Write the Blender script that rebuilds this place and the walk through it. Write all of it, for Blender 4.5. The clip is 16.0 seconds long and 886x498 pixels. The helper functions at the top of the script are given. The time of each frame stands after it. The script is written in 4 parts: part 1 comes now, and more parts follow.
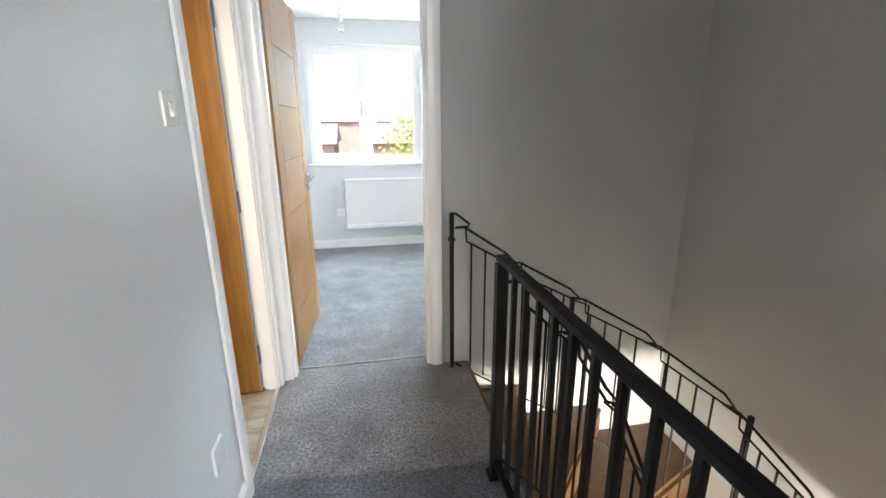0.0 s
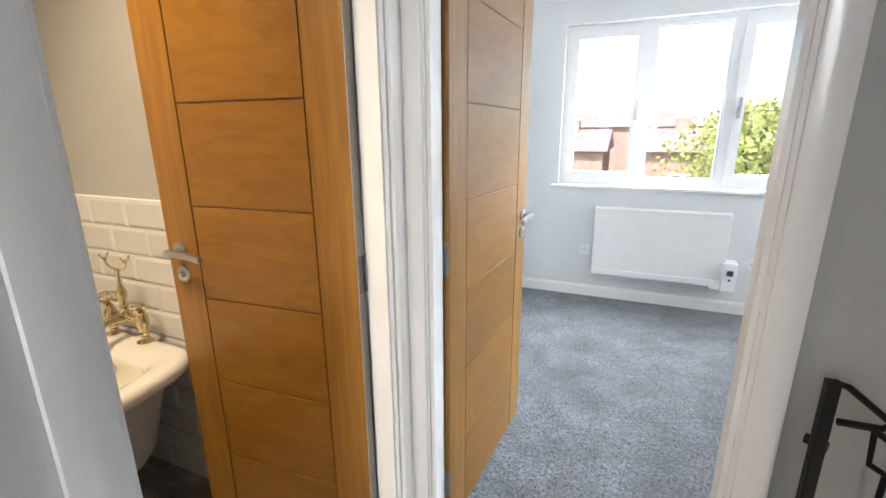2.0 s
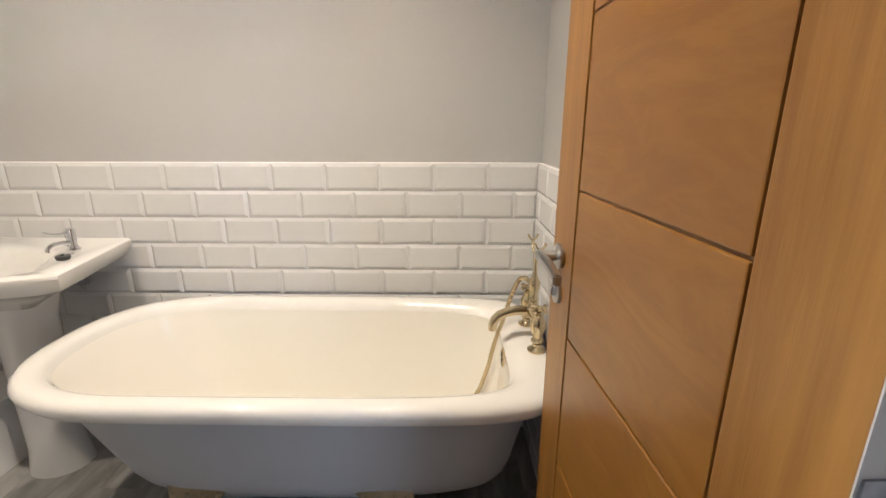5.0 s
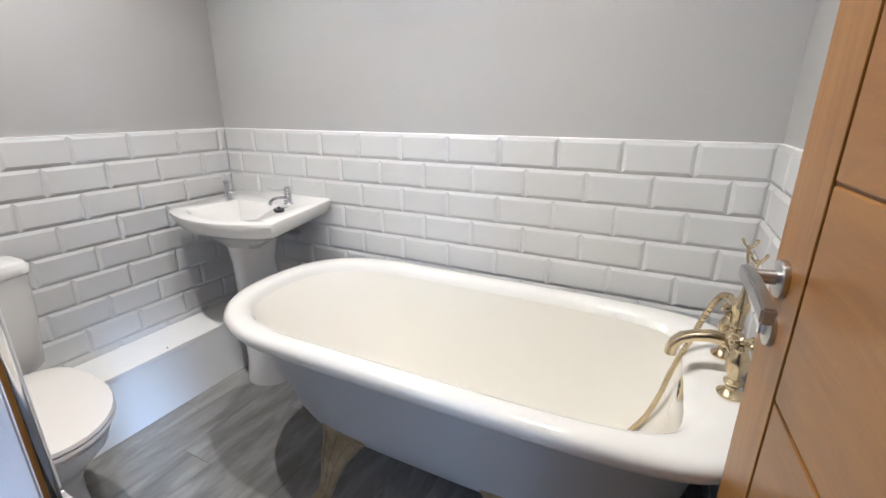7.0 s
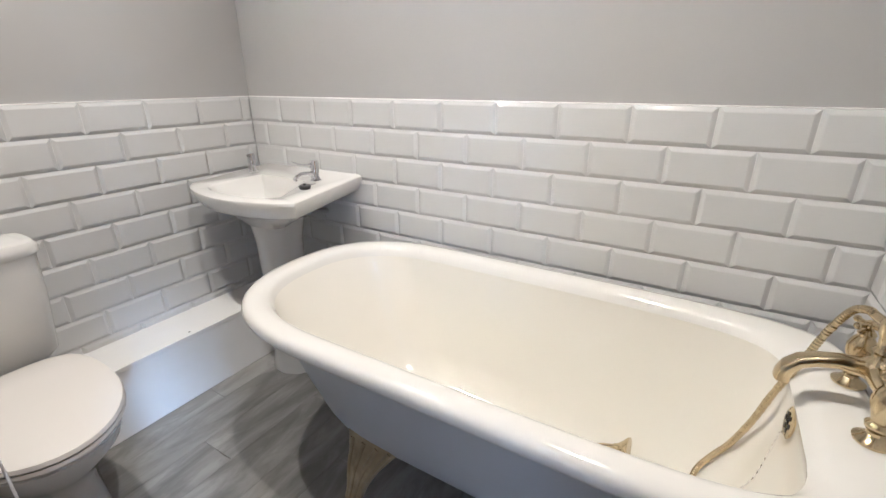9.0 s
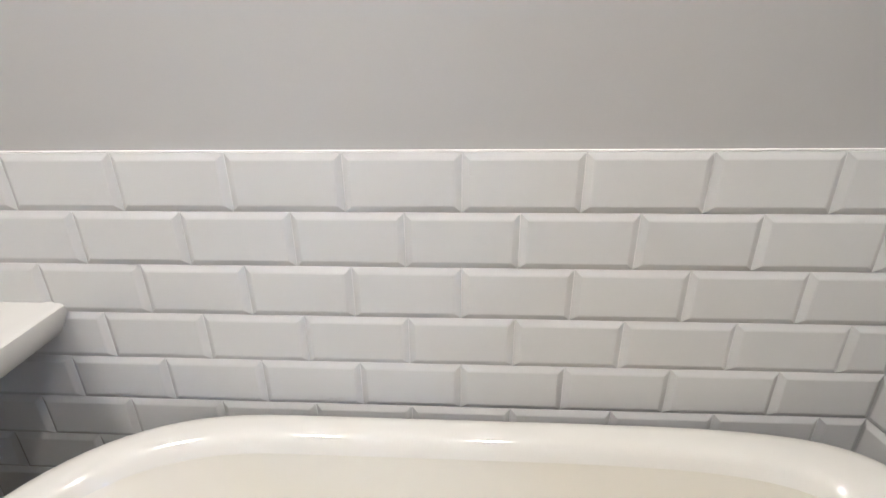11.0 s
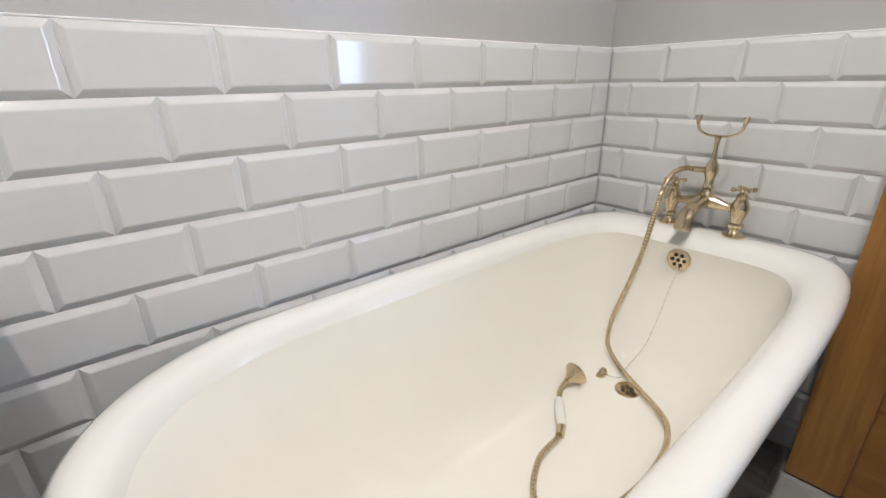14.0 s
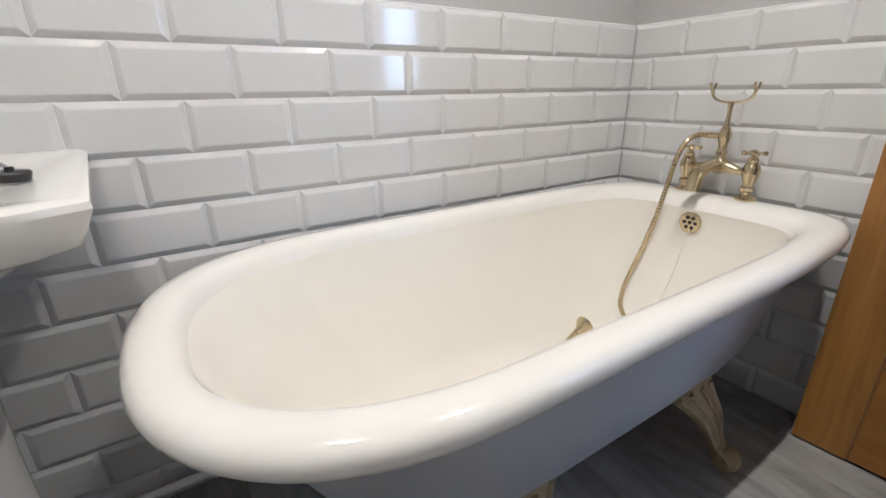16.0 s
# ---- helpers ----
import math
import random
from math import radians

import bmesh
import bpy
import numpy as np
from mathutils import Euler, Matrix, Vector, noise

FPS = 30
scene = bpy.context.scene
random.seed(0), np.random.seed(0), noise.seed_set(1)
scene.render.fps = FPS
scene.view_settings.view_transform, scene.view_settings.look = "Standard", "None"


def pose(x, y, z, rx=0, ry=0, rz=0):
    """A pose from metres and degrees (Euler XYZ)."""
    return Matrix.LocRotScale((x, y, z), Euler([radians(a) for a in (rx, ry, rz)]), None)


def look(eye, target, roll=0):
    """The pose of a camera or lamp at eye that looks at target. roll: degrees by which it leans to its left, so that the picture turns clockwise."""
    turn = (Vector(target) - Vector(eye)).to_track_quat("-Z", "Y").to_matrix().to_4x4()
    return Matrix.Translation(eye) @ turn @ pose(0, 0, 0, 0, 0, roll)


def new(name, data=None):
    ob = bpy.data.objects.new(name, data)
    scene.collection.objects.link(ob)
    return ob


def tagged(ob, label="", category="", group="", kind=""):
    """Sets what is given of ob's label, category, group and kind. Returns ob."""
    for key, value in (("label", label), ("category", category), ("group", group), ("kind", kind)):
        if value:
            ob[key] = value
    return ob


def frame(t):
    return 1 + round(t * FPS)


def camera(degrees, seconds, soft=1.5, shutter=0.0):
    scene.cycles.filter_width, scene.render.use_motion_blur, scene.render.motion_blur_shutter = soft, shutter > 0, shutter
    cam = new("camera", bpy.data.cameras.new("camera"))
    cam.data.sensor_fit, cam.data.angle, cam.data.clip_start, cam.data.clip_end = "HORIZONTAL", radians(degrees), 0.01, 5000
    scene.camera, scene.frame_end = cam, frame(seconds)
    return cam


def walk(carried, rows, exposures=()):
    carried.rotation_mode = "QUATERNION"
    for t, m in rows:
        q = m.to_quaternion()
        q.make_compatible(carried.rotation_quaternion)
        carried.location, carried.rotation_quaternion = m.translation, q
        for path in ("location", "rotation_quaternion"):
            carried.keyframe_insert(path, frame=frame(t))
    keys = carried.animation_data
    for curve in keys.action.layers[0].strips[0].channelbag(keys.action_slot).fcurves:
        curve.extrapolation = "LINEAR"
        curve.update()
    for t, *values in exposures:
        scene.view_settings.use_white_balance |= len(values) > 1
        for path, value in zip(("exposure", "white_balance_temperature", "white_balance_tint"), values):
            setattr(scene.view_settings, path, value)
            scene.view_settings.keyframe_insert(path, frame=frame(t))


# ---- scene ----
cam = camera(90.9, 16.0)
METRES, EYE, TILT, LEAN, TURN = 4.25, 1.31, 0.0, 0.0, -10.7
ROWS = [
    (0.0, 0.0, 0.0, 0.0, -0.12, -15.75, 0.41),
    (0.5, 0.0015, 0.0751, 0.003, 7.91, -15.46, 0.39),
    (1.0, -0.0083, 0.1424, 0.0038, 15.36, -15.18, 0.34),
    (1.5, -0.0246, 0.2113, 0.0042, 23.51, -14.96, 0.39),
    (2.0, -0.0365, 0.2801, 0.0058, 33.73, -14.85, 0.41),
    (2.5, -0.0629, 0.323, 0.0034, 44.71, -14.73, 0.26),
    (3.0, -0.0953, 0.3512, -0.0008, 56.85, -14.54, 0.13),
    (3.5, -0.1143, 0.3752, -0.0043, 70.0, -14.8, 0.17),
    (4.0, -0.1227, 0.3923, -0.0069, 81.88, -14.77, 0.09),
    (4.5, -0.1415, 0.4036, -0.0136, 92.12, -14.89, -0.02),
    (5.0, -0.1552, 0.411, -0.0161, 101.62, -15.4, -0.04),
    (7.5, -0.197, 0.4169, -0.0233, 130.17, -18.9, 0.14),
    (8.0, -0.201, 0.4142, -0.025, 131.41, -19.97, 0.13),
    (8.5, -0.2095, 0.4021, -0.0288, 131.78, -20.66, 0.12),
    (9.0, -0.2226, 0.3821, -0.03, 131.58, -21.12, 0.24),
    (9.5, -0.2502, 0.3616, -0.0298, 130.4, -21.19, 0.17),
    (10.0, -0.2913, 0.3422, -0.0278, 126.22, -20.6, 0.08),
    (12.5, -0.3549, 0.16, -0.0144, 66.82, -21.92, 0.99),
    (13.0, -0.3392, 0.1559, -0.0413, 62.66, -21.96, 0.96),
    (13.5, -0.3245, 0.1474, -0.0559, 61.03, -21.75, 0.82),
    (14.0, -0.2895, 0.1277, -0.0649, 60.99, -21.17, 0.91),
    (14.5, -0.2661, 0.115, -0.0644, 61.52, -20.85, 0.89),
    (15.0, -0.2552, 0.1143, -0.073, 63.43, -20.62, 0.92),
    (15.5, -0.2487, 0.1208, -0.0844, 66.04, -20.38, 0.85),
    (16.0, -0.2412, 0.1275, -0.0906, 68.27, -19.97, 0.83),
]
walk(cam, [(t, pose(0, 0, EYE, TILT, LEAN, TURN) @ pose(METRES * x, METRES * y, METRES * z, 90 + pitch, roll, yaw)) for t, x, y, z, yaw, pitch, roll in ROWS],
     [(0.0, 1.6, 6650, 10), (0.6, 1.8, 6650, 10), (1.5, 1.6, 6600, 10), (2.5, 1.2, 6800, 12), (3.5, 1.05, 6200, 12), (4.5, 1.27, 6300, 12), (5.0, 1.36, 5500, 12), (5.4, 1.42, 5050, 11), (7.5, 1.46, 4780, 11), (9.0, 1.34, 4950, 11), (9.5, 1.26, 5000, 11), (10.0, 1.2, 5000, 11), (12.5, 1.22, 4850, 11), (16.0, 1.23, 4850, 11)])

# ---- light ----
world = bpy.data.worlds.new("sky")
scene.world = world
world.use_nodes = True
_n = world.node_tree.nodes
_sky = _n.new("ShaderNodeTexSky")
_sky.sky_type = "NISHITA"
_sky.sun_disc = False
_sky.sun_elevation, _sky.sun_rotation = radians(48), radians(200)
world.node_tree.links.new(_sky.outputs[0], _n["Background"].inputs[0])
_n["Background"].inputs[1].default_value = 0.15


def lamp(name, kind, m, energy, color, **more):
    data = bpy.data.lights.new(name, kind)
    data.energy, data.color = energy, color
    for key, value in more.items():
        setattr(data, key, value)
    ob = new(name, data)
    ob.matrix_world = m
    return ob


SUN_FROM = Vector((-0.23, -0.63, 0.74))
lamp("sun", "SUN", look(SUN_FROM * 50, (0, 0, 0)), 2.2, (1.0, 0.94, 0.86), angle=radians(0.5))
WARM = (1.0, 0.79, 0.53)
lamp("downlight_a", "SPOT", look((-1.10, 0.55, 2.325), (-1.14, 0.62, 0)), 35, WARM, spot_size=radians(142), spot_blend=0.8, shadow_soft_size=0.02)
lamp("downlight_b", "SPOT", look((-1.12, 1.52, 2.325), (-1.22, 1.70, 0.0)), 36, WARM, spot_size=radians(132), spot_blend=0.85, shadow_soft_size=0.014)
lamp("window_sky_lamp", "AREA", look((0.45, 6.3, 3.9), (0.45, 4.6, 1.2)), 290, (0.86, 0.93, 1.0), shape="RECTANGLE", size=3.2, size_y=1.8)
lamp("window_sky_lamp_east", "AREA", look((3.2, 9.2, 3.55), (0.6, 4.9, 1.7)), 620, (0.72, 0.86, 1.0), shape="RECTANGLE", size=1.9, size_y=0.45)
# no cloud: fill lamp added beside the window, brightens the door and its lining
lamp("window_bright_cloud", "AREA", look((2.75, 6.0, 1.9), (0.4, 4.9, 1.45)), 400, (0.88, 0.94, 1.0), shape="RECTANGLE", size=1.6, size_y=2.2)
lamp("window_lamp_bedroom_east", "AREA", look((2.72, 3.9, 1.52), (0.0, 3.4, 1.2)), 16, (0.86, 0.93, 1.0), shape="RECTANGLE", size=1.1, size_y=1.1)
# unseen fill added behind the landing; no window is built there
lamp("front_window_lamp", "AREA", look((1.15, -3.9, 1.55), (0.1, -1.0, 1.1)), 138, (0.92, 0.96, 1.0), shape="RECTANGLE", size=1.5, size_y=1.1)
# low strip added for the light from downstairs; no window is built
lamp("hall_window_lamp", "AREA", look((1.15, -1.7, -0.42), (1.2, 2.2, -0.62)), 190, (1.0, 0.93, 0.82), shape="RECTANGLE", size=1.1, size_y=0.16)


# ---- materials ----
def mat(name, base, rough=0.5, metal=0.0, vary=0.0, scale=8.0, bump=0.0, bump_scale=60.0, stretch=(1, 1, 1), second=None, coat=0.0, per_object=0.0, detail=4.0):
    """Base colour broken by two noises (broad and fine), with fine relief."""
    m = bpy.data.materials.new(name)
    m.use_nodes = True
    nt = m.node_tree
    b = nt.nodes["Principled BSDF"]
    b.inputs["Base Color"].default_value = (*base, 1)
    b.inputs["Roughness"].default_value = rough
    b.inputs["Metallic"].default_value = metal
    b.inputs["Coat Weight"].default_value = coat
    b.inputs["Coat Roughness"].default_value = 0.08
    tc = nt.nodes.new("ShaderNodeTexCoord")
    mp = nt.nodes.new("ShaderNodeMapping")
    mp.inputs["Scale"].default_value = stretch
    nt.links.new(tc.outputs["Object"], mp.inputs[0])
    if vary or per_object:
        n1 = nt.nodes.new("ShaderNodeTexNoise")
        n1.inputs["Scale"].default_value = scale
        n1.inputs["Detail"].default_value = detail
        n2 = nt.nodes.new("ShaderNodeTexNoise")
        n2.inputs["Scale"].default_value = scale * 0.17
        nt.links.new(mp.outputs[0], n1.inputs[0])
        nt.links.new(mp.outputs[0], n2.inputs[0])
        add = nt.nodes.new("ShaderNodeMath")
        add.operation = "MULTIPLY_ADD"
        add.inputs[1].default_value = 0.6
        nt.links.new(n1.outputs[0], add.inputs[0])
        half = nt.nodes.new("ShaderNodeMath")
        half.operation = "MULTIPLY"
        half.inputs[1].default_value = 0.4
        nt.links.new(n2.outputs[0], half.inputs[0])
        nt.links.new(half.outputs[0], add.inputs[2])
        out = add.outputs[0]
        if per_object:
            oi = nt.nodes.new("ShaderNodeObjectInfo")
            pm = nt.nodes.new("ShaderNodeMath")
            pm.operation = "MULTIPLY_ADD"
            pm.inputs[1].default_value = per_object
            nt.links.new(oi.outputs["Random"], pm.inputs[0])
            nt.links.new(out, pm.inputs[2])
            out = pm.outputs[0]
        ramp = nt.nodes.new("ShaderNodeValToRGB")
        ramp.color_ramp.elements[0].position = 0.35
        ramp.color_ramp.elements[1].position = 0.65 + per_object
        lo = second or tuple(c * (1 - vary) for c in base)
        hi = tuple(min(1, c * (1 + vary)) for c in base) if not second else base
        ramp.color_ramp.elements[0].color = (*lo, 1)
        ramp.color_ramp.elements[1].color = (*hi, 1)
        nt.links.new(out, ramp.inputs[0])
        nt.links.new(ramp.outputs[0], b.inputs["Base Color"])
    if bump:
        nb = nt.nodes.new("ShaderNodeTexNoise")
        nb.inputs["Scale"].default_value = bump_scale
        nb.inputs["Detail"].default_value = 5
        nt.links.new(mp.outputs[0], nb.inputs[0])
        bp = nt.nodes.new("ShaderNodeBump")
        bp.inputs["Strength"].default_value = bump
        bp.inputs["Distance"].default_value = 0.004
        nt.links.new(nb.outputs[0], bp.inputs["Height"])
        nt.links.new(bp.outputs[0], b.inputs["Normal"])
    return m


WALL = mat("grey_wall_paint", (0.68, 0.695, 0.705), 0.38, vary=0.035, scale=3, bump=0.10, bump_scale=45)
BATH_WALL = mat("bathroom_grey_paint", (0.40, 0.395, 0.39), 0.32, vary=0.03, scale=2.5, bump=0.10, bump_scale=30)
# darker than the landing grey: the stairwell's shade is put into the colour
STAIR_WALL_SHADED = mat("stairwell_shaded_grey", (0.40, 0.40, 0.385), 0.6, vary=0.03, scale=2.5, bump=0.10, bump_scale=30)
# unseen white ceiling coloured dark grey, so less light bounces into the shadows
BATH_CEIL_DARK = mat("darkened_bathroom_ceiling", (0.30, 0.29, 0.28), 0.7, vary=0.02, scale=5, bump=0.05)
CEIL = mat("white_ceiling_paint", (0.82, 0.81, 0.79), 0.7, vary=0.02, scale=5, bump=0.05)
TRIM = mat("white_gloss_paint", (0.80, 0.79, 0.78), 0.22, vary=0.02, scale=9, bump=0.06, bump_scale=25)
PVC = mat("white_window_plastic", (0.83, 0.83, 0.83), 0.25, vary=0.01, bump=0.01)
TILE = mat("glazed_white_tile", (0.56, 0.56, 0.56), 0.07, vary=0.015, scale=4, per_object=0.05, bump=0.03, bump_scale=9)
GROUT = mat("white_grout", (0.80, 0.79, 0.78), 0.8, vary=0.05, scale=30, bump=0.2, bump_scale=200)
ENAMEL = mat("cream_white_enamel", (0.79, 0.765, 0.705), 0.09, vary=0.015, scale=3, coat=0.3)
RIMW = mat("white_enamel_rim", (0.72, 0.705, 0.675), 0.12, vary=0.015, scale=3, coat=0.3)
BATH_OUT = mat("pale_grey_bath_paint", (0.37, 0.38, 0.405), 0.35, vary=0.03, scale=5, bump=0.06, bump_scale=20)
CERAMIC = mat("white_ceramic", (0.68, 0.67, 0.65), 0.08, vary=0.01, scale=3, coat=0.3)
SEATP = mat("white_seat_plastic", (0.68, 0.65, 0.62), 0.16, vary=0.01)
BRASS = mat("polished_brass", (0.60, 0.50, 0.32), 0.17, 1.0, vary=0.10, scale=25)
BRASS_OLD = mat("tarnished_gold_paint", (0.30, 0.24, 0.15), 0.45, 0.4, vary=0.35, scale=20, bump=0.2)
CHROME = mat("chrome", (0.78, 0.78, 0.80), 0.08, 1.0, vary=0.03, scale=20)
STEEL = mat("brushed_steel", (0.50, 0.50, 0.50), 0.3, 1.0, vary=0.08, scale=40)
HINGE = mat("dull_hinge_steel", (0.24, 0.24, 0.25), 0.4, 0.9, vary=0.2, scale=60)
BLACK = mat("black_rubber", (0.02, 0.02, 0.02), 0.5, vary=0.1)
DARKHOLE = mat("dark_hole", (0.015, 0.013, 0.012), 0.6, vary=0.1)
IRON = mat("black_painted_iron", (0.008, 0.008, 0.009), 0.5, 0.0, vary=0.25, scale=30, bump=0.35, bump_scale=70)
IRON.node_tree.nodes["Principled BSDF"].inputs["Specular IOR Level"].default_value = 0.22
OAK_V = mat("oak_stile", (0.32, 0.155, 0.029), 0.38, vary=0.15, scale=9, stretch=(9, 9, 0.6), second=(0.25, 0.115, 0.019), bump=0.08, bump_scale=50, coat=0.05)
OAK_H = mat("oak_panel", (0.29, 0.136, 0.018), 0.36, vary=0.12, scale=2.2, stretch=(0.9, 5, 5), second=(0.22, 0.095, 0.012), bump=0.06, bump_scale=40, coat=0.05, per_object=0.1)
GROOVE = mat("oak_groove", (0.16, 0.07, 0.02), 0.5, vary=0.2, scale=20)
EDGE = mat("raw_grey_door_edge", (0.42, 0.40, 0.37), 0.6, vary=0.12, scale=12, bump=0.2)
VINYL = mat("grey_wood_vinyl", (0.37, 0.36, 0.345), 0.36, vary=0.3, scale=4, stretch=(1.0, 4.0, 1), second=(0.20, 0.197, 0.19), bump=0.12, bump_scale=22, per_object=0.08, detail=9)
STAIRWOOD = mat("brown_stair_timber", (0.11, 0.058, 0.024), 0.4, vary=0.3, scale=10, stretch=(1, 6, 1), bump=0.1)
LINO = mat("pale_threshold_vinyl", (0.42, 0.35, 0.26), 0.5, vary=0.25, scale=9, stretch=(6, 1, 1))
SWITCHP = mat("aged_cream_switch_plastic", (0.62, 0.60, 0.52), 0.3, vary=0.02)
CORD = mat("white_cord", (0.8, 0.8, 0.82), 0.6, vary=0.05)
BRICK = mat("red_brick", (0.50, 0.33, 0.27), 0.8, vary=0.25, scale=6, bump=0.2)
ROOF = mat("red_brown_roof_tile", (0.48, 0.35, 0.31), 0.8, vary=0.25, scale=5, bump=0.3)
LEAF = mat("leaf_green", (0.42, 0.46, 0.14), 0.6, vary=0.4, scale=3)
BARK = mat("bark", (0.12, 0.08, 0.05), 0.9, vary=0.3, bump=0.5)
GRASS = mat("grass_ground", (0.10, 0.13, 0.05), 0.9, vary=0.3, scale=2, bump=0.3)
ASPHALT = mat("asphalt", (0.06, 0.06, 0.06), 0.85, vary=0.2, scale=8, bump=0.2)
CARP = mat("car_paint_white", (0.7, 0.7, 0.72), 0.25, vary=0.02)
GLASSD = mat("dark_glass", (0.04, 0.05, 0.06), 0.06, vary=0.05)
STRIP = mat("aluminium_strip", (0.62, 0.62, 0.60), 0.3, 1.0, vary=0.1, scale=30)
DULLSTRIP = mat("worn_dull_threshold_metal", (0.16, 0.16, 0.16), 0.6, 0.3, vary=0.3, scale=30)
SCREEN = mat("dark_dial", (0.04, 0.04, 0.05), 0.3, vary=0.05)


def add_figure(m, scale, stretch, dark, amount, bend=3.0):
    """Flowing grain lines over a wood or vinyl material, by a distorted wave."""
    nt = m.node_tree
    b = nt.nodes["Principled BSDF"]
    src = b.inputs["Base Color"].links[0].from_socket
    tc = [n for n in nt.nodes if n.type == "TEX_COORD"][0]
    mp = nt.nodes.new("ShaderNodeMapping")
    mp.inputs["Scale"].default_value = stretch
    oi = nt.nodes.new("ShaderNodeObjectInfo")
    sh = nt.nodes.new("ShaderNodeVectorMath")
    sh.operation = "MULTIPLY_ADD"
    sh.inputs[1].default_value = (7.0, 7.0, 7.0)
    cmb = nt.nodes.new("ShaderNodeCombineXYZ")
    for i in range(3):
        nt.links.new(oi.outputs["Random"], cmb.inputs[i])
    nt.links.new(cmb.outputs[0], sh.inputs[0])
    nt.links.new(tc.outputs["Object"], sh.inputs[2])
    nt.links.new(sh.outputs[0], mp.inputs[0])
    wv = nt.nodes.new("ShaderNodeTexNoise")
    wv.inputs["Scale"].default_value = scale
    wv.inputs["Detail"].default_value = 5
    wv.inputs["Roughness"].default_value = 0.62
    wv.inputs["Distortion"].default_value = bend
    nt.links.new(mp.outputs[0], wv.inputs[0])
    rp = nt.nodes.new("ShaderNodeValToRGB")
    rp.color_ramp.elements[0].position, rp.color_ramp.elements[1].position = 0.40, 0.60
    rp.color_ramp.elements[0].color, rp.color_ramp.elements[1].color = (*dark, 1), (1, 1, 1, 1)
    nt.links.new(wv.outputs[0], rp.inputs[0])
    mix = nt.nodes.new("ShaderNodeMix")
    mix.data_type, mix.blend_type = "RGBA", "MULTIPLY"
    mix.inputs["Factor"].default_value = amount
    nt.links.new(src, mix.inputs["A"])
    nt.links.new(rp.outputs[0], mix.inputs["B"])
    nt.links.new(mix.outputs["Result"], b.inputs["Base Color"])


add_figure(OAK_H, 3.4, (1.0, 1.0, 3.2), (0.70, 0.60, 0.48), 0.5, 2.6)
add_figure(OAK_V, 6.0, (6.0, 6.0, 0.35), (0.72, 0.66, 0.56), 0.7, 0.6)
add_figure(VINYL, 3.2, (1.0, 3.6, 1.0), (0.42, 0.42, 0.42), 0.6, 0.9)


def carpet_mat():
    m = mat("blue_grey_carpet", (0.066, 0.073, 0.085), 0.95, vary=0.5, scale=5)
    nt = m.node_tree
    b = nt.nodes["Principled BSDF"]
    ramp = [n for n in nt.nodes if n.type == "VALTORGB"][0]
    tc = [n for n in nt.nodes if n.type == "TEX_COORD"][0]
    fine = nt.nodes.new("ShaderNodeTexNoise")
    fine.inputs["Scale"].default_value = 85
    fine.inputs["Detail"].default_value = 7
    fine.inputs["Roughness"].default_value = 0.82
    fine.inputs["Distortion"].default_value = 0.5
    nt.links.new(tc.outputs["Object"], fine.inputs[0])
    fr = nt.nodes.new("ShaderNodeValToRGB")
    fr.color_ramp.elements[0].position, fr.color_ramp.elements[1].position = 0.41, 0.61
    fr.color_ramp.elements[0].color, fr.color_ramp.elements[1].color = (0.06, 0.06, 0.06, 1), (3.0, 3.0, 3.0, 1)
    nt.links.new(fine.outputs[0], fr.inputs[0])
    mix = nt.nodes.new("ShaderNodeMix")
    mix.data_type, mix.blend_type = "RGBA", "MULTIPLY"
    mix.inputs["Factor"].default_value = 1.0
    nt.links.new(ramp.outputs[0], mix.inputs["A"])
    nt.links.new(fr.outputs[0], mix.inputs["B"])
    nt.links.new(mix.outputs["Result"], b.inputs["Base Color"])
    bp = nt.nodes.new("ShaderNodeBump")
    bp.inputs["Strength"].default_value, bp.inputs["Distance"].default_value = 0.9, 0.008
    nt.links.new(fine.outputs[0], bp.inputs["Height"])
    nt.links.new(bp.outputs[0], b.inputs["Normal"])
    b.inputs["Sheen Weight"].default_value = 0.35
    return m


CARPET = carpet_mat()


def glass_mat():
    m = bpy.data.materials.new("window_glass")
    m.use_nodes = True
    b = m.node_tree.nodes["Principled BSDF"]
    b.inputs["Base Color"].default_value = (1, 1, 1, 1)
    b.inputs["Roughness"].default_value = 0.0
    b.inputs["Transmission Weight"].default_value = 1.0
    b.inputs["IOR"].default_value = 1.45
    return m


GLASS = glass_mat()


# ---- building tools ----
def part(name, bm, material, parent=None, label="", smooth=False):
    me = bpy.data.meshes.new(name)
    bmesh.ops.recalc_face_normals(bm, faces=bm.faces)
    if smooth:
        for f in bm.faces:
            f.smooth = True
    bm.to_mesh(me)
    bm.free()
    if smooth:
        me.set_sharp_from_angle(angle=radians(38))
    me.materials.append(material)
    ob = new(name, me)
    if parent is not None:
        ob.parent = parent
        ob.matrix_parent_inverse = parent.matrix_world.inverted()
    return tagged(ob, label)


def structure(name, bm, material, label, smooth=False):
    return tagged(part(name, bm, material, None, label, smooth), kind="structure")


def thing(name, m, label, category, group=""):
    ob = new(name)
    ob.matrix_world = m
    ob.empty_display_size = 0.05
    bpy.context.view_layer.update()
    return tagged(ob, label, category, group)


def local(ob, parent):
    """Hangs a part built in the parent's own axes."""
    ob.parent = parent
    ob.matrix_parent_inverse = Matrix()
    return ob


def lpart(name, bm, material, parent, label="", smooth=False):
    return local(part(name, bm, material, None, label, smooth), parent)


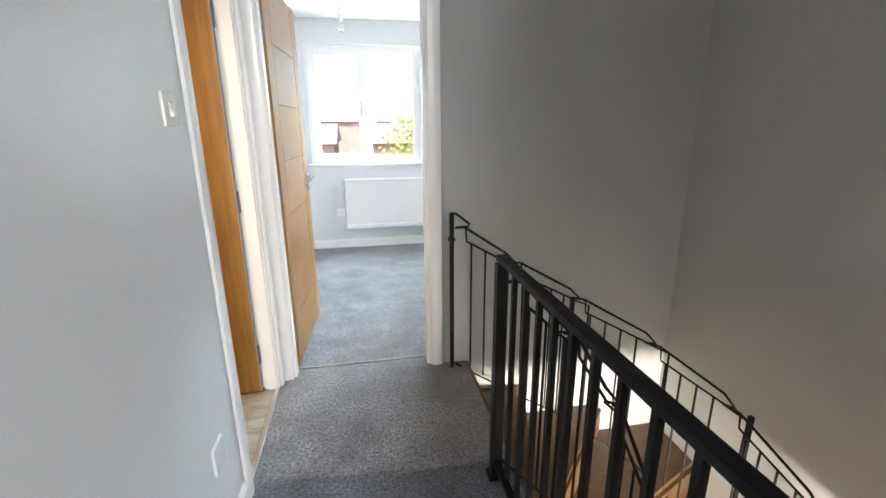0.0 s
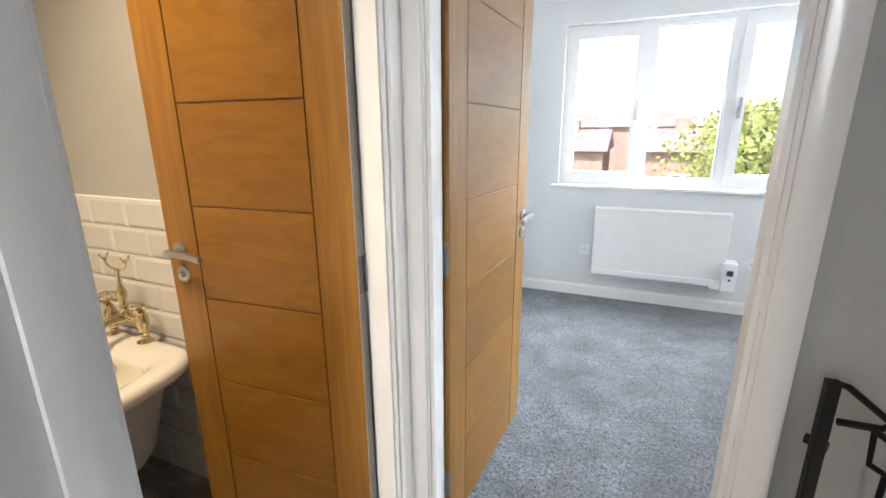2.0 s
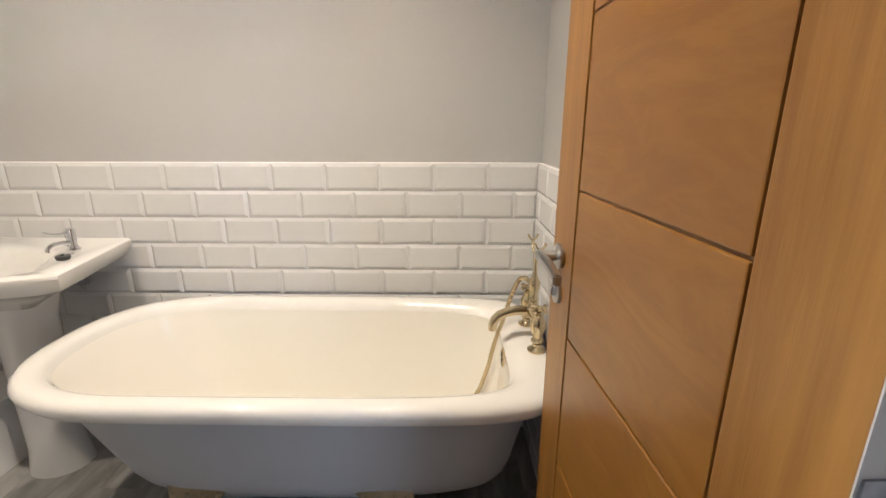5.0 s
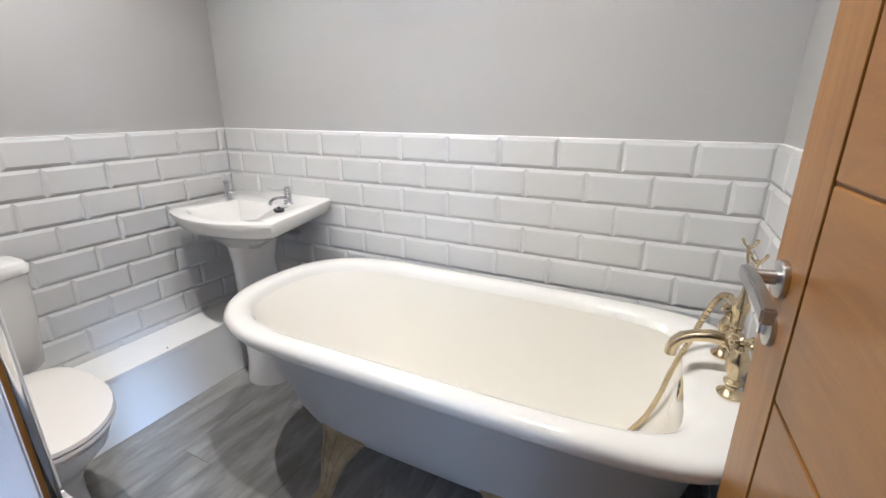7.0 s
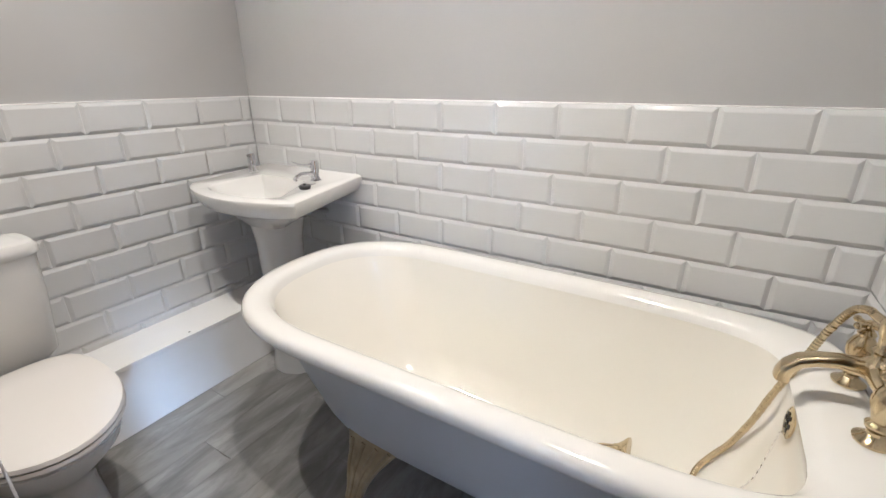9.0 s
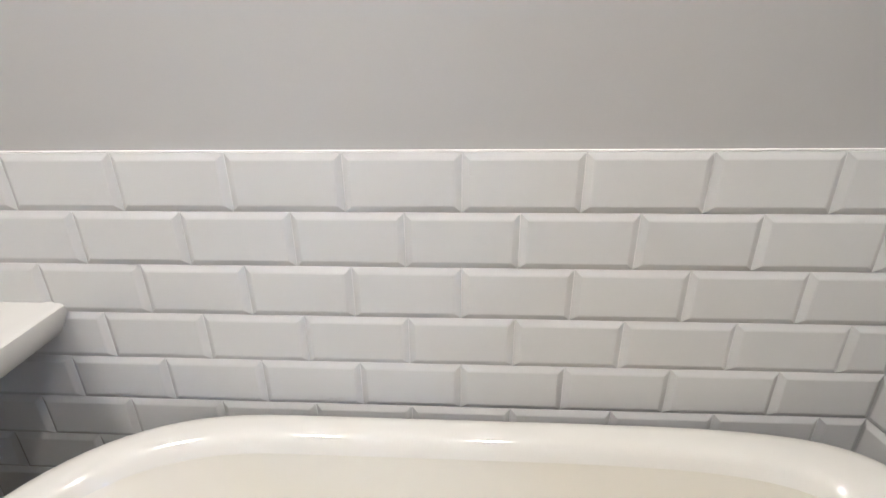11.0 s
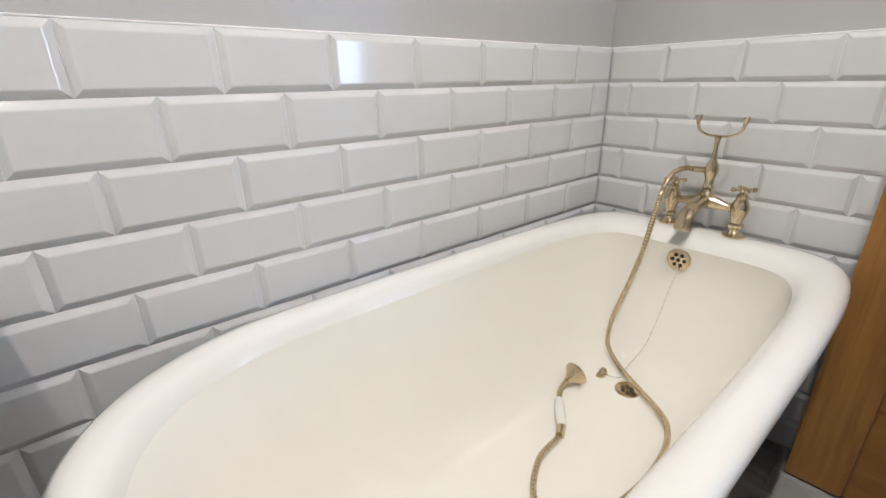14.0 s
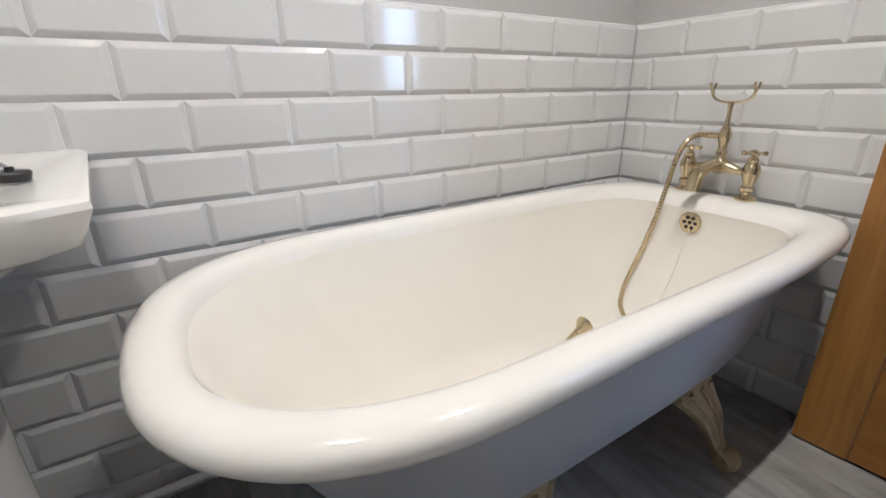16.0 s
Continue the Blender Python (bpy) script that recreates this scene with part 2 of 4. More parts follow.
def box(bm, x0, x1, y0, y1, z0, z1, bevel=0.0):
    made = bmesh.ops.create_cube(bm, size=1, matrix=Matrix.Translation(((x0 + x1) / 2, (y0 + y1) / 2, (z0 + z1) / 2)) @ Matrix.Diagonal((abs(x1 - x0), abs(y1 - y0), abs(z1 - z0), 1)))
    if bevel:
        edges = {e for v in made["verts"] for e in v.link_edges}
        bmesh.ops.bevel(bm, geom=list(edges), offset=bevel, segments=2, affect="EDGES", profile=0.6)
    return bm


def boxm(*a, bevel=0.0):
    return box(bmesh.new(), *a, bevel=bevel)


def spline(points, n=8):
    """Points of a smooth curve through the given ones."""
    p = [Vector(q) for q in points]
    p = [p[0] * 2 - p[1], *p, p[-1] * 2 - p[-2]]
    out = []
    for i in range(1, len(p) - 2):
        for k in range(n):
            t = k / n
            a, b, c, d = p[i - 1], p[i], p[i + 1], p[i + 2]
            out.append(0.5 * (2 * b + (c - a) * t + (2 * a - 5 * b + 4 * c - d) * t * t + (3 * b - a - 3 * c + d) * t ** 3))
    out.append(p[-2])
    return out


def tube(bm, points, r, seg=10, cap=True):
    """A round bar along points; r a number or a function of 0..1."""
    pts = [Vector(q) for q in points]
    rings, side = [], None
    for i, q in enumerate(pts):
        a, b = pts[max(i - 1, 0)], pts[min(i + 1, len(pts) - 1)]
        d = (b - a).normalized()
        if side is None:
            side = d.orthogonal().normalized()
        side = (side - d * side.dot(d)).normalized()
        up = d.cross(side)
        rr = r(i / (len(pts) - 1)) if callable(r) else r
        rings.append([bm.verts.new(q + (side * math.cos(2 * math.pi * k / seg) + up * math.sin(2 * math.pi * k / seg)) * rr) for k in range(seg)])
    for a, b in zip(rings, rings[1:]):
        for k in range(seg):
            bm.faces.new((a[k], a[(k + 1) % seg], b[(k + 1) % seg], b[k]))
    if cap:
        bm.faces.new(rings[0][::-1])
        bm.faces.new(rings[-1])
    return bm


def tubem(points, r, seg=10):
    return tube(bmesh.new(), points, r, seg)


def lathe(bm, profile, at=(0, 0, 0), axis="z", seg=20):
    """Turned solid from (radius, height) pairs."""
    turn = {"z": Matrix(), "x": pose(0, 0, 0, 0, 90, 0), "y": pose(0, 0, 0, -90, 0, 0), "-y": pose(0, 0, 0, 90, 0, 0), "-x": pose(0, 0, 0, 0, -90, 0)}[axis] if isinstance(axis, str) else axis
    m = Matrix.Translation(at) @ turn
    rings = []
    for r, h in profile:
        rings.append([bm.verts.new(m @ Vector((max(r, 1e-4) * math.cos(2 * math.pi * k / seg), max(r, 1e-4) * math.sin(2 * math.pi * k / seg), h))) for k in range(seg)])
    for a, b in zip(rings, rings[1:]):
        for k in range(seg):
            bm.faces.new((a[k], a[(k + 1) % seg], b[(k + 1) % seg], b[k]))
    bm.faces.new(rings[0][::-1])
    bm.faces.new(rings[-1])
    return bm


def lathem(profile, at=(0, 0, 0), axis="z", seg=20):
    return lathe(bmesh.new(), profile, at, axis, seg)


def loft(bm, rings, cap0=True, cap1=True):
    rows = [[bm.verts.new(p) for p in ring] for ring in rings]
    n = len(rows[0])
    for a, b in zip(rows, rows[1:]):
        for k in range(n):
            bm.faces.new((a[k], a[(k + 1) % n], b[(k + 1) % n], b[k]))
    if cap0:
        bm.faces.new(rows[0][::-1])
    if cap1:
        bm.faces.new(rows[-1])
    return bm


# ---- structure ----
H_CEIL = 2.34
XW, YN, YS, XE = -1.944, 2.165, -0.02, -0.57      # bathroom tile faces and east wall
bm = boxm(-0.47, 0.54, -1.9, 2.287, -0.25, 0)
structure("floor_landing", bm, CARPET, "dark blue grey speckled carpet on the landing")
structure("floor_bedroom", boxm(-1.5, 2.6, 2.312, 4.87, -0.25, 0.003), CARPET, "dark blue grey speckled carpet in the bedroom")
floor_bath = structure("floor_bathroom", boxm(-1.95, -0.47, -0.03, 2.2, -0.25, -0.006), DARKHOLE, "grey wood effect plank floor in the bathroom")
structure("threshold_strip", boxm(-0.47, 0.40, 2.288, 2.311, -0.02, 0.004, bevel=0.0015), DULLSTRIP, "thin dull grey carpet joining strip in the bedroom doorway")
structure("threshold_strip", boxm(-0.492, -0.4705, 1.466, 2.124, -0.02, 0.005, bevel=0.002), STRIP, "thin silver joining strip in the bathroom doorway")
# unseen slab, added so the hall lamp lights only the lower stairwell
structure("floor_slab", boxm(0.5405, 1.85, -1.9, 0.35, -0.25, 0.0), CARPET, "unseen slab added to keep the hall lamp off the upper walls")
structure("ceiling_landing", boxm(-0.47, 1.85, -1.9, 2.2, H_CEIL, H_CEIL + 0.1), CEIL, "plain white landing ceiling")
# unseen cover, added to block sun that leaks between the ceilings
structure("roof", boxm(-2.4, 3.0, -4.4, 5.14, H_CEIL + 0.105, H_CEIL + 0.3), CEIL, "unseen slab added over the rooms to stop sun leaking in")
structure("ceiling_bathroom", boxm(-1.95, -0.57, -0.03, 2.2, H_CEIL, H_CEIL + 0.1), BATH_CEIL_DARK, "unseen bathroom ceiling, darkened to grey to cut bounced light")
structure("ceiling_bedroom", boxm(-1.5, 2.6, 2.3, 4.87, H_CEIL, H_CEIL + 0.1), CEIL, "plain white bedroom ceiling")

# wall between landing and bathroom, with its doorway
DY0, DY1, DH = 1.44, 2.15, 2.03
bm = boxm(XE, -0.47, -1.9, DY0, -0.25, H_CEIL)
box(bm, XE, -0.47, DY1, 2.2, -0.25, H_CEIL)
box(bm, XE, -0.47, DY0, DY1, DH, H_CEIL)
wall_mid = structure("wall_landing_west", bm, WALL, "pale grey painted landing wall with the bathroom doorway")
# unseen lining, added so this side reflects less light than the landing paint
lining_east = structure("wall_bathroom_east", boxm(XE - 0.004, XE - 0.0002, YS, DY0 - 0.001, 0, H_CEIL), BATH_WALL, "thin grey lining added behind the towel radiator to cut bounced light")
# wall between landing, bathroom and bedroom
bm = boxm(-1.5, -0.43, 2.2, 2.3, -0.25, H_CEIL)
box(bm, 0.36, 1.95, 2.2, 2.3, -2.7, H_CEIL)
box(bm, 1.95, 2.6, 2.2, 2.3, -0.25, H_CEIL)
box(bm, -0.43, 0.36, 2.2, 2.3, DH, H_CEIL)
structure("wall_landing_north", bm, STAIR_WALL_SHADED, "grey wall, darkened for shade, with the bedroom doorway beside the stairwell")
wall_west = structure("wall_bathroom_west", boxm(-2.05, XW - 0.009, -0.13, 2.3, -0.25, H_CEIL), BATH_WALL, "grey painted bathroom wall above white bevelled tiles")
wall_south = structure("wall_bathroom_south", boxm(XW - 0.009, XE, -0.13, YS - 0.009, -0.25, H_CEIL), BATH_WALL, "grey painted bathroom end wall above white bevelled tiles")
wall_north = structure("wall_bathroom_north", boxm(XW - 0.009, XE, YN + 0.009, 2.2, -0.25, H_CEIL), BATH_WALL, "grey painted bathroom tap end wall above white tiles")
structure("wall_stair_east", boxm(1.85, 1.95, -1.9, 2.2, -2.7, H_CEIL), STAIR_WALL_SHADED, "grey stairwell side wall, darkened for shade")
# its doorway is added to let the front fill onto the landing
bm = boxm(-0.57, -0.1, -2.0, -1.9, -2.7, H_CEIL)
box(bm, 0.6, 1.95, -2.0, -1.9, -2.7, H_CEIL)
box(bm, -0.1, 0.6, -2.0, -1.9, DH, H_CEIL)
box(bm, -0.1, 0.6, -2.0, -1.9, -2.7, 0)
structure("wall_landing_south", bm, WALL, "plain pale grey wall behind the landing, doorway added for the fill lamp")
# unseen outer shell, added to block leaking sun from the west and south
bm = boxm(-2.3, -2.15, -4.3, 5.1, -2.7, H_CEIL + 0.1)
box(bm, -2.15, -0.57, -2.0, -1.9, -2.7, H_CEIL + 0.1)
structure("wall_outer_west", bm, BRICK, "unseen outer slab added to stop sun leaking in")
# unseen room, added only to enclose the front fill
bm = boxm(-2.15, 2.6, -4.4, -4.3, -0.25, H_CEIL)
box(bm, 1.95, 2.05, -4.3, 2.2, -2.7, H_CEIL)
structure("wall_front_room", bm, WALL, "plain pale walls of an unseen room added for the fill lamp")
structure("floor_front_room", boxm(-2.15, 1.95, -4.3, -1.9, -0.3, -0.001), CARPET, "dark grey carpet of the unseen room added for the fill lamp")
structure("ceiling_front_room", boxm(-2.15, 1.95, -4.3, -2.0, H_CEIL, H_CEIL + 0.1), CEIL, "plain white ceiling of the unseen room added for the fill lamp")
structure("wall_hall_west", boxm(0.44, 0.54, -1.9, 2.2, -2.7, -0.26), WALL, "plain pale wall below the landing")
structure("floor_hall", boxm(0.54, 1.85, -1.9, 2.2, -2.8, -2.7), STAIRWOOD, "brown hall floor downstairs")

# bedroom shell
WX0, WX1, WZ0, WZ1 = -0.48, 1.26, 0.93, 2.115
bm = boxm(-1.5, WX0, 4.87, 5.12, -0.25, H_CEIL)
box(bm, WX1, 2.6, 4.87, 5.12, -0.25, H_CEIL)
box(bm, WX0, WX1, 4.87, 5.12, -0.25, WZ0)
box(bm, WX0, WX1, 4.87, 5.12, WZ1, H_CEIL)
structure("wall_bedroom_north", bm, WALL, "pale blue grey bedroom wall around the window")
structure("wall_bedroom_west", boxm(-1.6, -1.5, 2.2, 5.12, -0.25, H_CEIL), WALL, "pale grey bedroom side wall")
EY0, EY1, EZ0, EZ1 = 3.32, 4.50, 0.93, 2.115
bm = boxm(2.6, 2.7, 2.2, EY0, -0.25, H_CEIL)
box(bm, 2.6, 2.7, EY1, 5.12, -0.25, H_CEIL)
box(bm, 2.6, 2.7, EY0, EY1, -0.25, EZ0)
box(bm, 2.6, 2.7, EY0, EY1, EZ1, H_CEIL)
structure("wall_bedroom_east", bm, WALL, "pale grey bedroom side wall around its window")


def skirting(x0, x1, y0, y1, side, label="white painted skirting board"):
    """A board with a chamfered top along a wall; side is the way it faces."""
    t, h = 0.014, 0.095
    bm = bmesh.new()
    prof = [(0, 0.001), (t, 0.001), (t, h - 0.02), (t - 0.006, h - 0.006), (0.002, h), (0, h)]
    d = {"y-": (0, -1), "x+": (1, 0), "y+": (0, 1), "x-": (-1, 0)}[side]
    loft(bm, [[(px + d[0] * a, py + d[1] * a, z) for a, z in prof] for px, py in ((x0, y0), (x1, y1))])
    return structure("baseboard", bm, TRIM, label)


skirting(-1.5, 2.6, 4.869, 4.869, "y-")
skirting(-0.469, -0.469, -1.9, 1.385, "x+")


def moulding(name, path, w, t, out, inward, label):
    """An ogee architrave: up one side of a doorway, across and down. path: three or four corners of its inner edge."""
    prof = [(0, 0), (0, t * 0.60), (0.003, t * 0.72), (0.012, t * 0.80), (0.020, t * 0.92), (w * 0.5, t), (w * 0.7, t * 0.95), (w * 0.85, t * 0.80), (w * 0.96, t * 0.72), (w, t * 0.64), (w, 0)]
    out, path = Vector(out), [Vector(p) for p in path]
    rings = []
    for i, p in enumerate(path):
        rings.append([tuple(p + Vector(inward[i]) * a + out * b) for a, b in prof])
    return structure(name, loft(bmesh.new(), rings), TRIM, label, smooth=True)


AW = 0.062
# bathroom doorway: liner and architrave
bm = boxm(XE - 0.004, -0.4695, DY0, 1.465, 0.0, 2.0)
box(bm, -0.545, -0.4695, 2.125, DY1, 0.0, 2.0)
box(bm, XE - 0.004, -0.5452, 2.143, DY1, 0.0, 2.0)
box(bm, XE - 0.004, -0.4695, DY0, DY1, 2.0, DH)
box(bm, -0.527, -0.48, 1.465, 1.475, 0.0, 2.0)
box(bm, -0.527, -0.48, 2.115, 2.125, 0.0, 2.0)
structure("door_frame", bm, TRIM, "white painted bathroom door lining")
moulding("trim", [(-0.4685, 1.458, 0), (-0.4685, 1.458, 2.01), (-0.4685, 2.135, 2.01), (-0.4685, 2.135, 0)], AW, 0.016, (1, 0, 0), [(0, -1, 0), (0, -1, 1), (0, 1, 1), (0, 1, 0)], "white moulded architrave round the bathroom doorway")
# bedroom doorway
bm = boxm(-0.43, -0.405, 2.1995, 2.304, 0.0, 2.0)
box(bm, 0.335, 0.36, 2.1995, 2.304, 0.0, 2.0)
box(bm, -0.43, 0.36, 2.1995, 2.304, 2.0, DH)
box(bm, -0.405, -0.393, 2.21, 2.265, 0.0, 2.0)
box(bm, 0.323, 0.335, 2.21, 2.265, 0.0, 2.0)
structure("door_frame", bm, TRIM, "white painted bedroom door lining")
moulding("trim", [(-0.41, 2.1985, 0), (-0.41, 2.1985, 2.01), (0.345, 2.1985, 2.01), (0.345, 2.1985, 0)], AW, 0.016, (0, -1, 0), [(-1, 0, 0), (-1, 0, 1), (1, 0, 1), (1, 0, 0)], "white moulded architrave round the bedroom doorway")


# ---- doors ----
def oak_door(name, width, hinge, angle, label, flip=1):
    """Seven horizontal panels between two stiles. Local x from the hinge edge along the door, face at y = 0, body behind (+y * flip)."""
    d = thing(name, pose(*hinge, 0, 0, angle), label, "door")
    t, h, st = 0.035, 1.975, 0.118
    f = flip

    def slab(nm, x0, x1, y0, y1, z0, z1, material, bev=0.0015, lab=""):
        return lpart(nm, boxm(x0, x1, min(y0 * f, y1 * f), max(y0 * f, y1 * f), z0, z1, bevel=bev), material, d, lab)

    slab("core", 0.004, width - 0.004, 0.0045, t - 0.0045, 0.012, 0.006 + h, GROOVE, 0, "dark grooves between oak panels")
    slab("stile", 0.0015, st, 0, t, 0.008, 0.008 + h, OAK_V)
    slab("stile", width - st, width, 0, t, 0.008, 0.008 + h, OAK_V)
    slab("hinge_edge", 0, 0.0014, 0.0, t, 0.008, 0.008 + h, EDGE if name == "bathroom_door" else OAK_V, 0)
    n, g = 7, 0.0045
    for i in range(n):
        z0, z1 = 0.008 + h * i / n + g / 2, 0.008 + h * (i + 1) / n - g / 2
        slab("panel", st + g, width - st - g, 0.0008, t - 0.0008, z0, z1, OAK_H, 0.0025)
    for side in (0, 1):
        s = -1 if side == 0 else 1
        y = 0 if side == 0 else t
        hd = lpart("handle", lathem([(0.0, 0), (0.025, 0), (0.026, 0.002), (0.026, 0.007), (0.024, 0.009), (0.010, 0.010), (0.0095, 0.042), (0.0, 0.043)], (width - 0.052, y * f, 0.998), "y" if s * f > 0 else "-y", 24), STEEL, d, "brushed steel lever handle on a round rose", smooth=True)
        bm = bmesh.new()
        x0 = width - 0.052
        yo = (y + s * 0.042) * f
        loft(bm, [[(x, yo + a * 0.006, 0.998 + dz + b) for a, b in ((-1.3, -0.0105), (1.3, -0.0105), (1.3, 0.0105), (-1.3, 0.0105))] for x, dz in ((x0 + 0.014, 0.001), (x0 - 0.03, 0.001), (x0 - 0.07, -0.001), (x0 - 0.10, -0.005), (x0 - 0.122, -0.010))])
        bmesh.ops.bevel(bm, geom=bm.edges[:], offset=0.003, segments=2, affect="EDGES")
        local(part("lever", bm, STEEL, None, "", True), hd)
        ky = lpart("lock_rose", lathem([(0, 0), (0.025, 0), (0.026, 0.003), (0.025, 0.007), (0.012, 0.0085), (0.010, 0.012), (0, 0.012)], (width - 0.052, y * f, 0.925), "y" if s * f > 0 else "-y", 24), STEEL, d, "round brushed steel lock rose", smooth=True)
        local(part("turn", boxm(x0 - 0.003, x0 + 0.003, min((y + s * 0.008) * f, (y + s * 0.016) * f), max((y + s * 0.008) * f, (y + s * 0.016) * f), 0.915, 0.935, bevel=0.001), CHROME), ky)
    slab("latch_plate", width - 0.001, width + 0.0012, 0.006, t - 0.006, 0.93, 1.07, STEEL, 0)
    for z in (0.20, 0.98, 1.76):
        hg = lpart("hinge", boxm(-0.0022, -0.0002, 0.003 * f if f > 0 else -0.030, 0.030 if f > 0 else -0.003, z - 0.05, z + 0.05), HINGE, d, "grey steel butt hinge")
        local(part("knuckle", lathem([(0, 0), (0.0055, 0), (0.0055, 0.1), (0, 0.1)], (-0.005, 0.033 * f, z - 0.05), "z", 10), HINGE, smooth=True), hg)
    return d


oak_door("bathroom_door", 0.660, (-0.553, 2.095, 0), 180 + 3.3, "open oak bathroom door with seven horizontal panels", flip=-1)
oak_door("bedroom_door", 0.745, (-0.389, 2.318, 0), 86.0, "open oak bedroom door with horizontal grooves and steel handle", flip=1)


# ---- window ----
def bedroom_window():
    w = thing("window_1", pose(0, 0, 0), "white plastic bedroom window with three lights and a painted sill", "window")
    w["kind"] = "structure"
    y0, y1 = 4.93, 4.99
    fr = 0.05
    bm = boxm(WX0, WX1, y0, y1, WZ1 - fr, WZ1 - 0.0)
    box(bm, WX0, WX1, y0, y1, WZ0, WZ0 + fr)
    box(bm, WX0, WX0 + fr, y0, y1, WZ0 + fr, WZ1 - fr)
    box(bm, WX1 - fr, WX1, y0, y1, WZ0 + fr, WZ1 - fr)
    m1, m2 = 0.115, 0.665
    for m in (m1, m2):
        box(bm, m - 0.032, m + 0.032, y0, y1, WZ0 + fr, WZ1 - fr)
    frm = part("window_frame", bm, PVC, w)
    for a, b, sash in ((WX0 + fr, m1 - 0.032, 1), (m1 + 0.032, m2 - 0.032, 0), (m2 + 0.032, WX1 - fr, 1)):
        s = 0.052 if sash else 0.016
        yy = y0 - 0.014 if sash else y0 + 0.008
        z0, z1 = WZ0 + fr, WZ1 - fr
        e = -0.012 if sash else 0
        bm = boxm(a + e, b - e, yy, yy + 0.05, z1 - s, z1 - e)
        box(bm, a + e, b - e, yy, yy + 0.05, z0 + e, z0 + s)
        box(bm, a + e, a + s, yy, yy + 0.05, z0 + s, z1 - s)
        box(bm, b - s, b - e, yy, yy + 0.05, z0 + s, z1 - s)
        sh = part("sash" if sash else "bead", bm, PVC, w)
        pane = part("pane", boxm(a + s - 0.005, b - s + 0.005, 4.955, 4.961, z0 + s - 0.005, z1 - s + 0.005), GLASS, w)
        pane.visible_shadow = False
        if sash:
            hx = b - 0.022 if a < 0 else a + 0.022
            hb = boxm(hx - 0.011, hx + 0.011, yy - 0.012, yy, 1.42, 1.50, bevel=0.003)
            box(hb, hx - 0.008, hx + 0.008, yy - 0.03, yy - 0.012, 1.44, 1.56, bevel=0.003)
            part("window_handle", hb, STEEL, w, "small steel espagnolette handle")
    part("window_sill", boxm(WX0 - 0.045, WX1 + 0.045, 4.835, 4.93, WZ0 - 0.028, WZ0 - 0.002, bevel=0.006), TRIM, w, "white painted window board")
    bm = boxm(WX0 - 0.001, WX0 + 0.006, 4.871, 4.93, WZ0, WZ1)
    box(bm, WX1 - 0.006, WX1 + 0.001, 4.871, 4.93, WZ0, WZ1)
    box(bm, WX0 + 0.006, WX1 - 0.006, 4.871, 4.93, WZ1 - 0.006, WZ1 + 0.001)
    part("reveal", bm, TRIM, w)


bedroom_window()


def side_window():
    w = thing("window_2", pose(2.65, EY0, EZ0), "white plastic side window of the bedroom", "window")
    w["kind"] = "structure"
    mid = (EY0 + EY1) / 2
    bm = boxm(2.63, 2.68, EY0, EY1, EZ0, EZ0 + 0.06)
    box(bm, 2.63, 2.68, EY0, EY1, EZ1 - 0.06, EZ1)
    for y in (EY0 + 0.03, mid, EY1 - 0.03):
        box(bm, 2.63, 2.68, y - 0.03, y + 0.03, EZ0 + 0.06, EZ1 - 0.06)
    part("window_frame", bm, PVC, w)
    for a, b in ((EY0 + 0.06, mid - 0.03), (mid + 0.03, EY1 - 0.06)):
        pane = part("pane", boxm(2.652, 2.658, a, b, EZ0 + 0.06, EZ1 - 0.06), GLASS, w)
        pane.visible_shadow = False
    part("window_sill", boxm(2.56, 2.63, EY0 - 0.03, EY1 + 0.03, EZ0 - 0.026, EZ0 - 0.001, bevel=0.005), TRIM, w, "white painted window board")


side_window()


def radiator():
    x0, x1, z0, z1 = -0.16, 0.76, 0.225, 0.775
    r = thing("radiator", pose(0.3, 4.80, z0), "white flat fronted steel panel radiator under the window", "radiator")
    part("front_panel", boxm(x0, x1, 4.775, 4.787, z0, z1, bevel=0.004), TRIM, r)
    part("back_panel", boxm(x0 + 0.02, x1 - 0.02, 4.83, 4.842, z0 + 0.01, z1 - 0.01, bevel=0.004), TRIM, r)
    part("side_cover", boxm(x0, x0 + 0.004, 4.787, 4.84, z0 + 0.03, z1 - 0.01), TRIM, r)
    part("side_cover", boxm(x1 - 0.004, x1, 4.787, 4.84, z0 + 0.03, z1 - 0.01), TRIM, r)
    part("top_rail", boxm(x0 + 0.004, x1 - 0.004, 4.770, 4.83, z1 - 0.03, z1 - 0.008, bevel=0.004), TRIM, r)
    part("bottom_rail", boxm(x0 + 0.004, x1 - 0.004, 4.768, 4.80, z0 + 0.006, z0 + 0.05, bevel=0.005), TRIM, r)
    for x in (x0 + 0.1, x1 - 0.1):
        part("bracket", boxm(x - 0.015, x + 0.015, 4.838, 4.869, z0 + 0.1, z1 - 0.1), TRIM, r)


radiator()
ctl = thing("heater_control", pose(0.78, 4.80, 0.2), "white plastic heater controller with a small dark screen beside the radiator", "thermostat")
part("case", boxm(0.745, 0.835, 4.745, 4.868, 0.205, 0.42, bevel=0.008), PVC, ctl)
part("screen", boxm(0.772, 0.812, 4.7425, 4.7455, 0.325, 0.365), SCREEN, ctl, "small dark screen")
part("button", lathem([(0, 0), (0.009, 0), (0.009, 0.004), (0, 0.004)], (0.792, 4.7455, 0.295), "-y", 14), SCREEN, ctl, "small dark round button")
part("pipe_cover", boxm(0.68, 0.745, 4.75, 4.80, 0.21, 0.26, bevel=0.008), PVC, ctl)


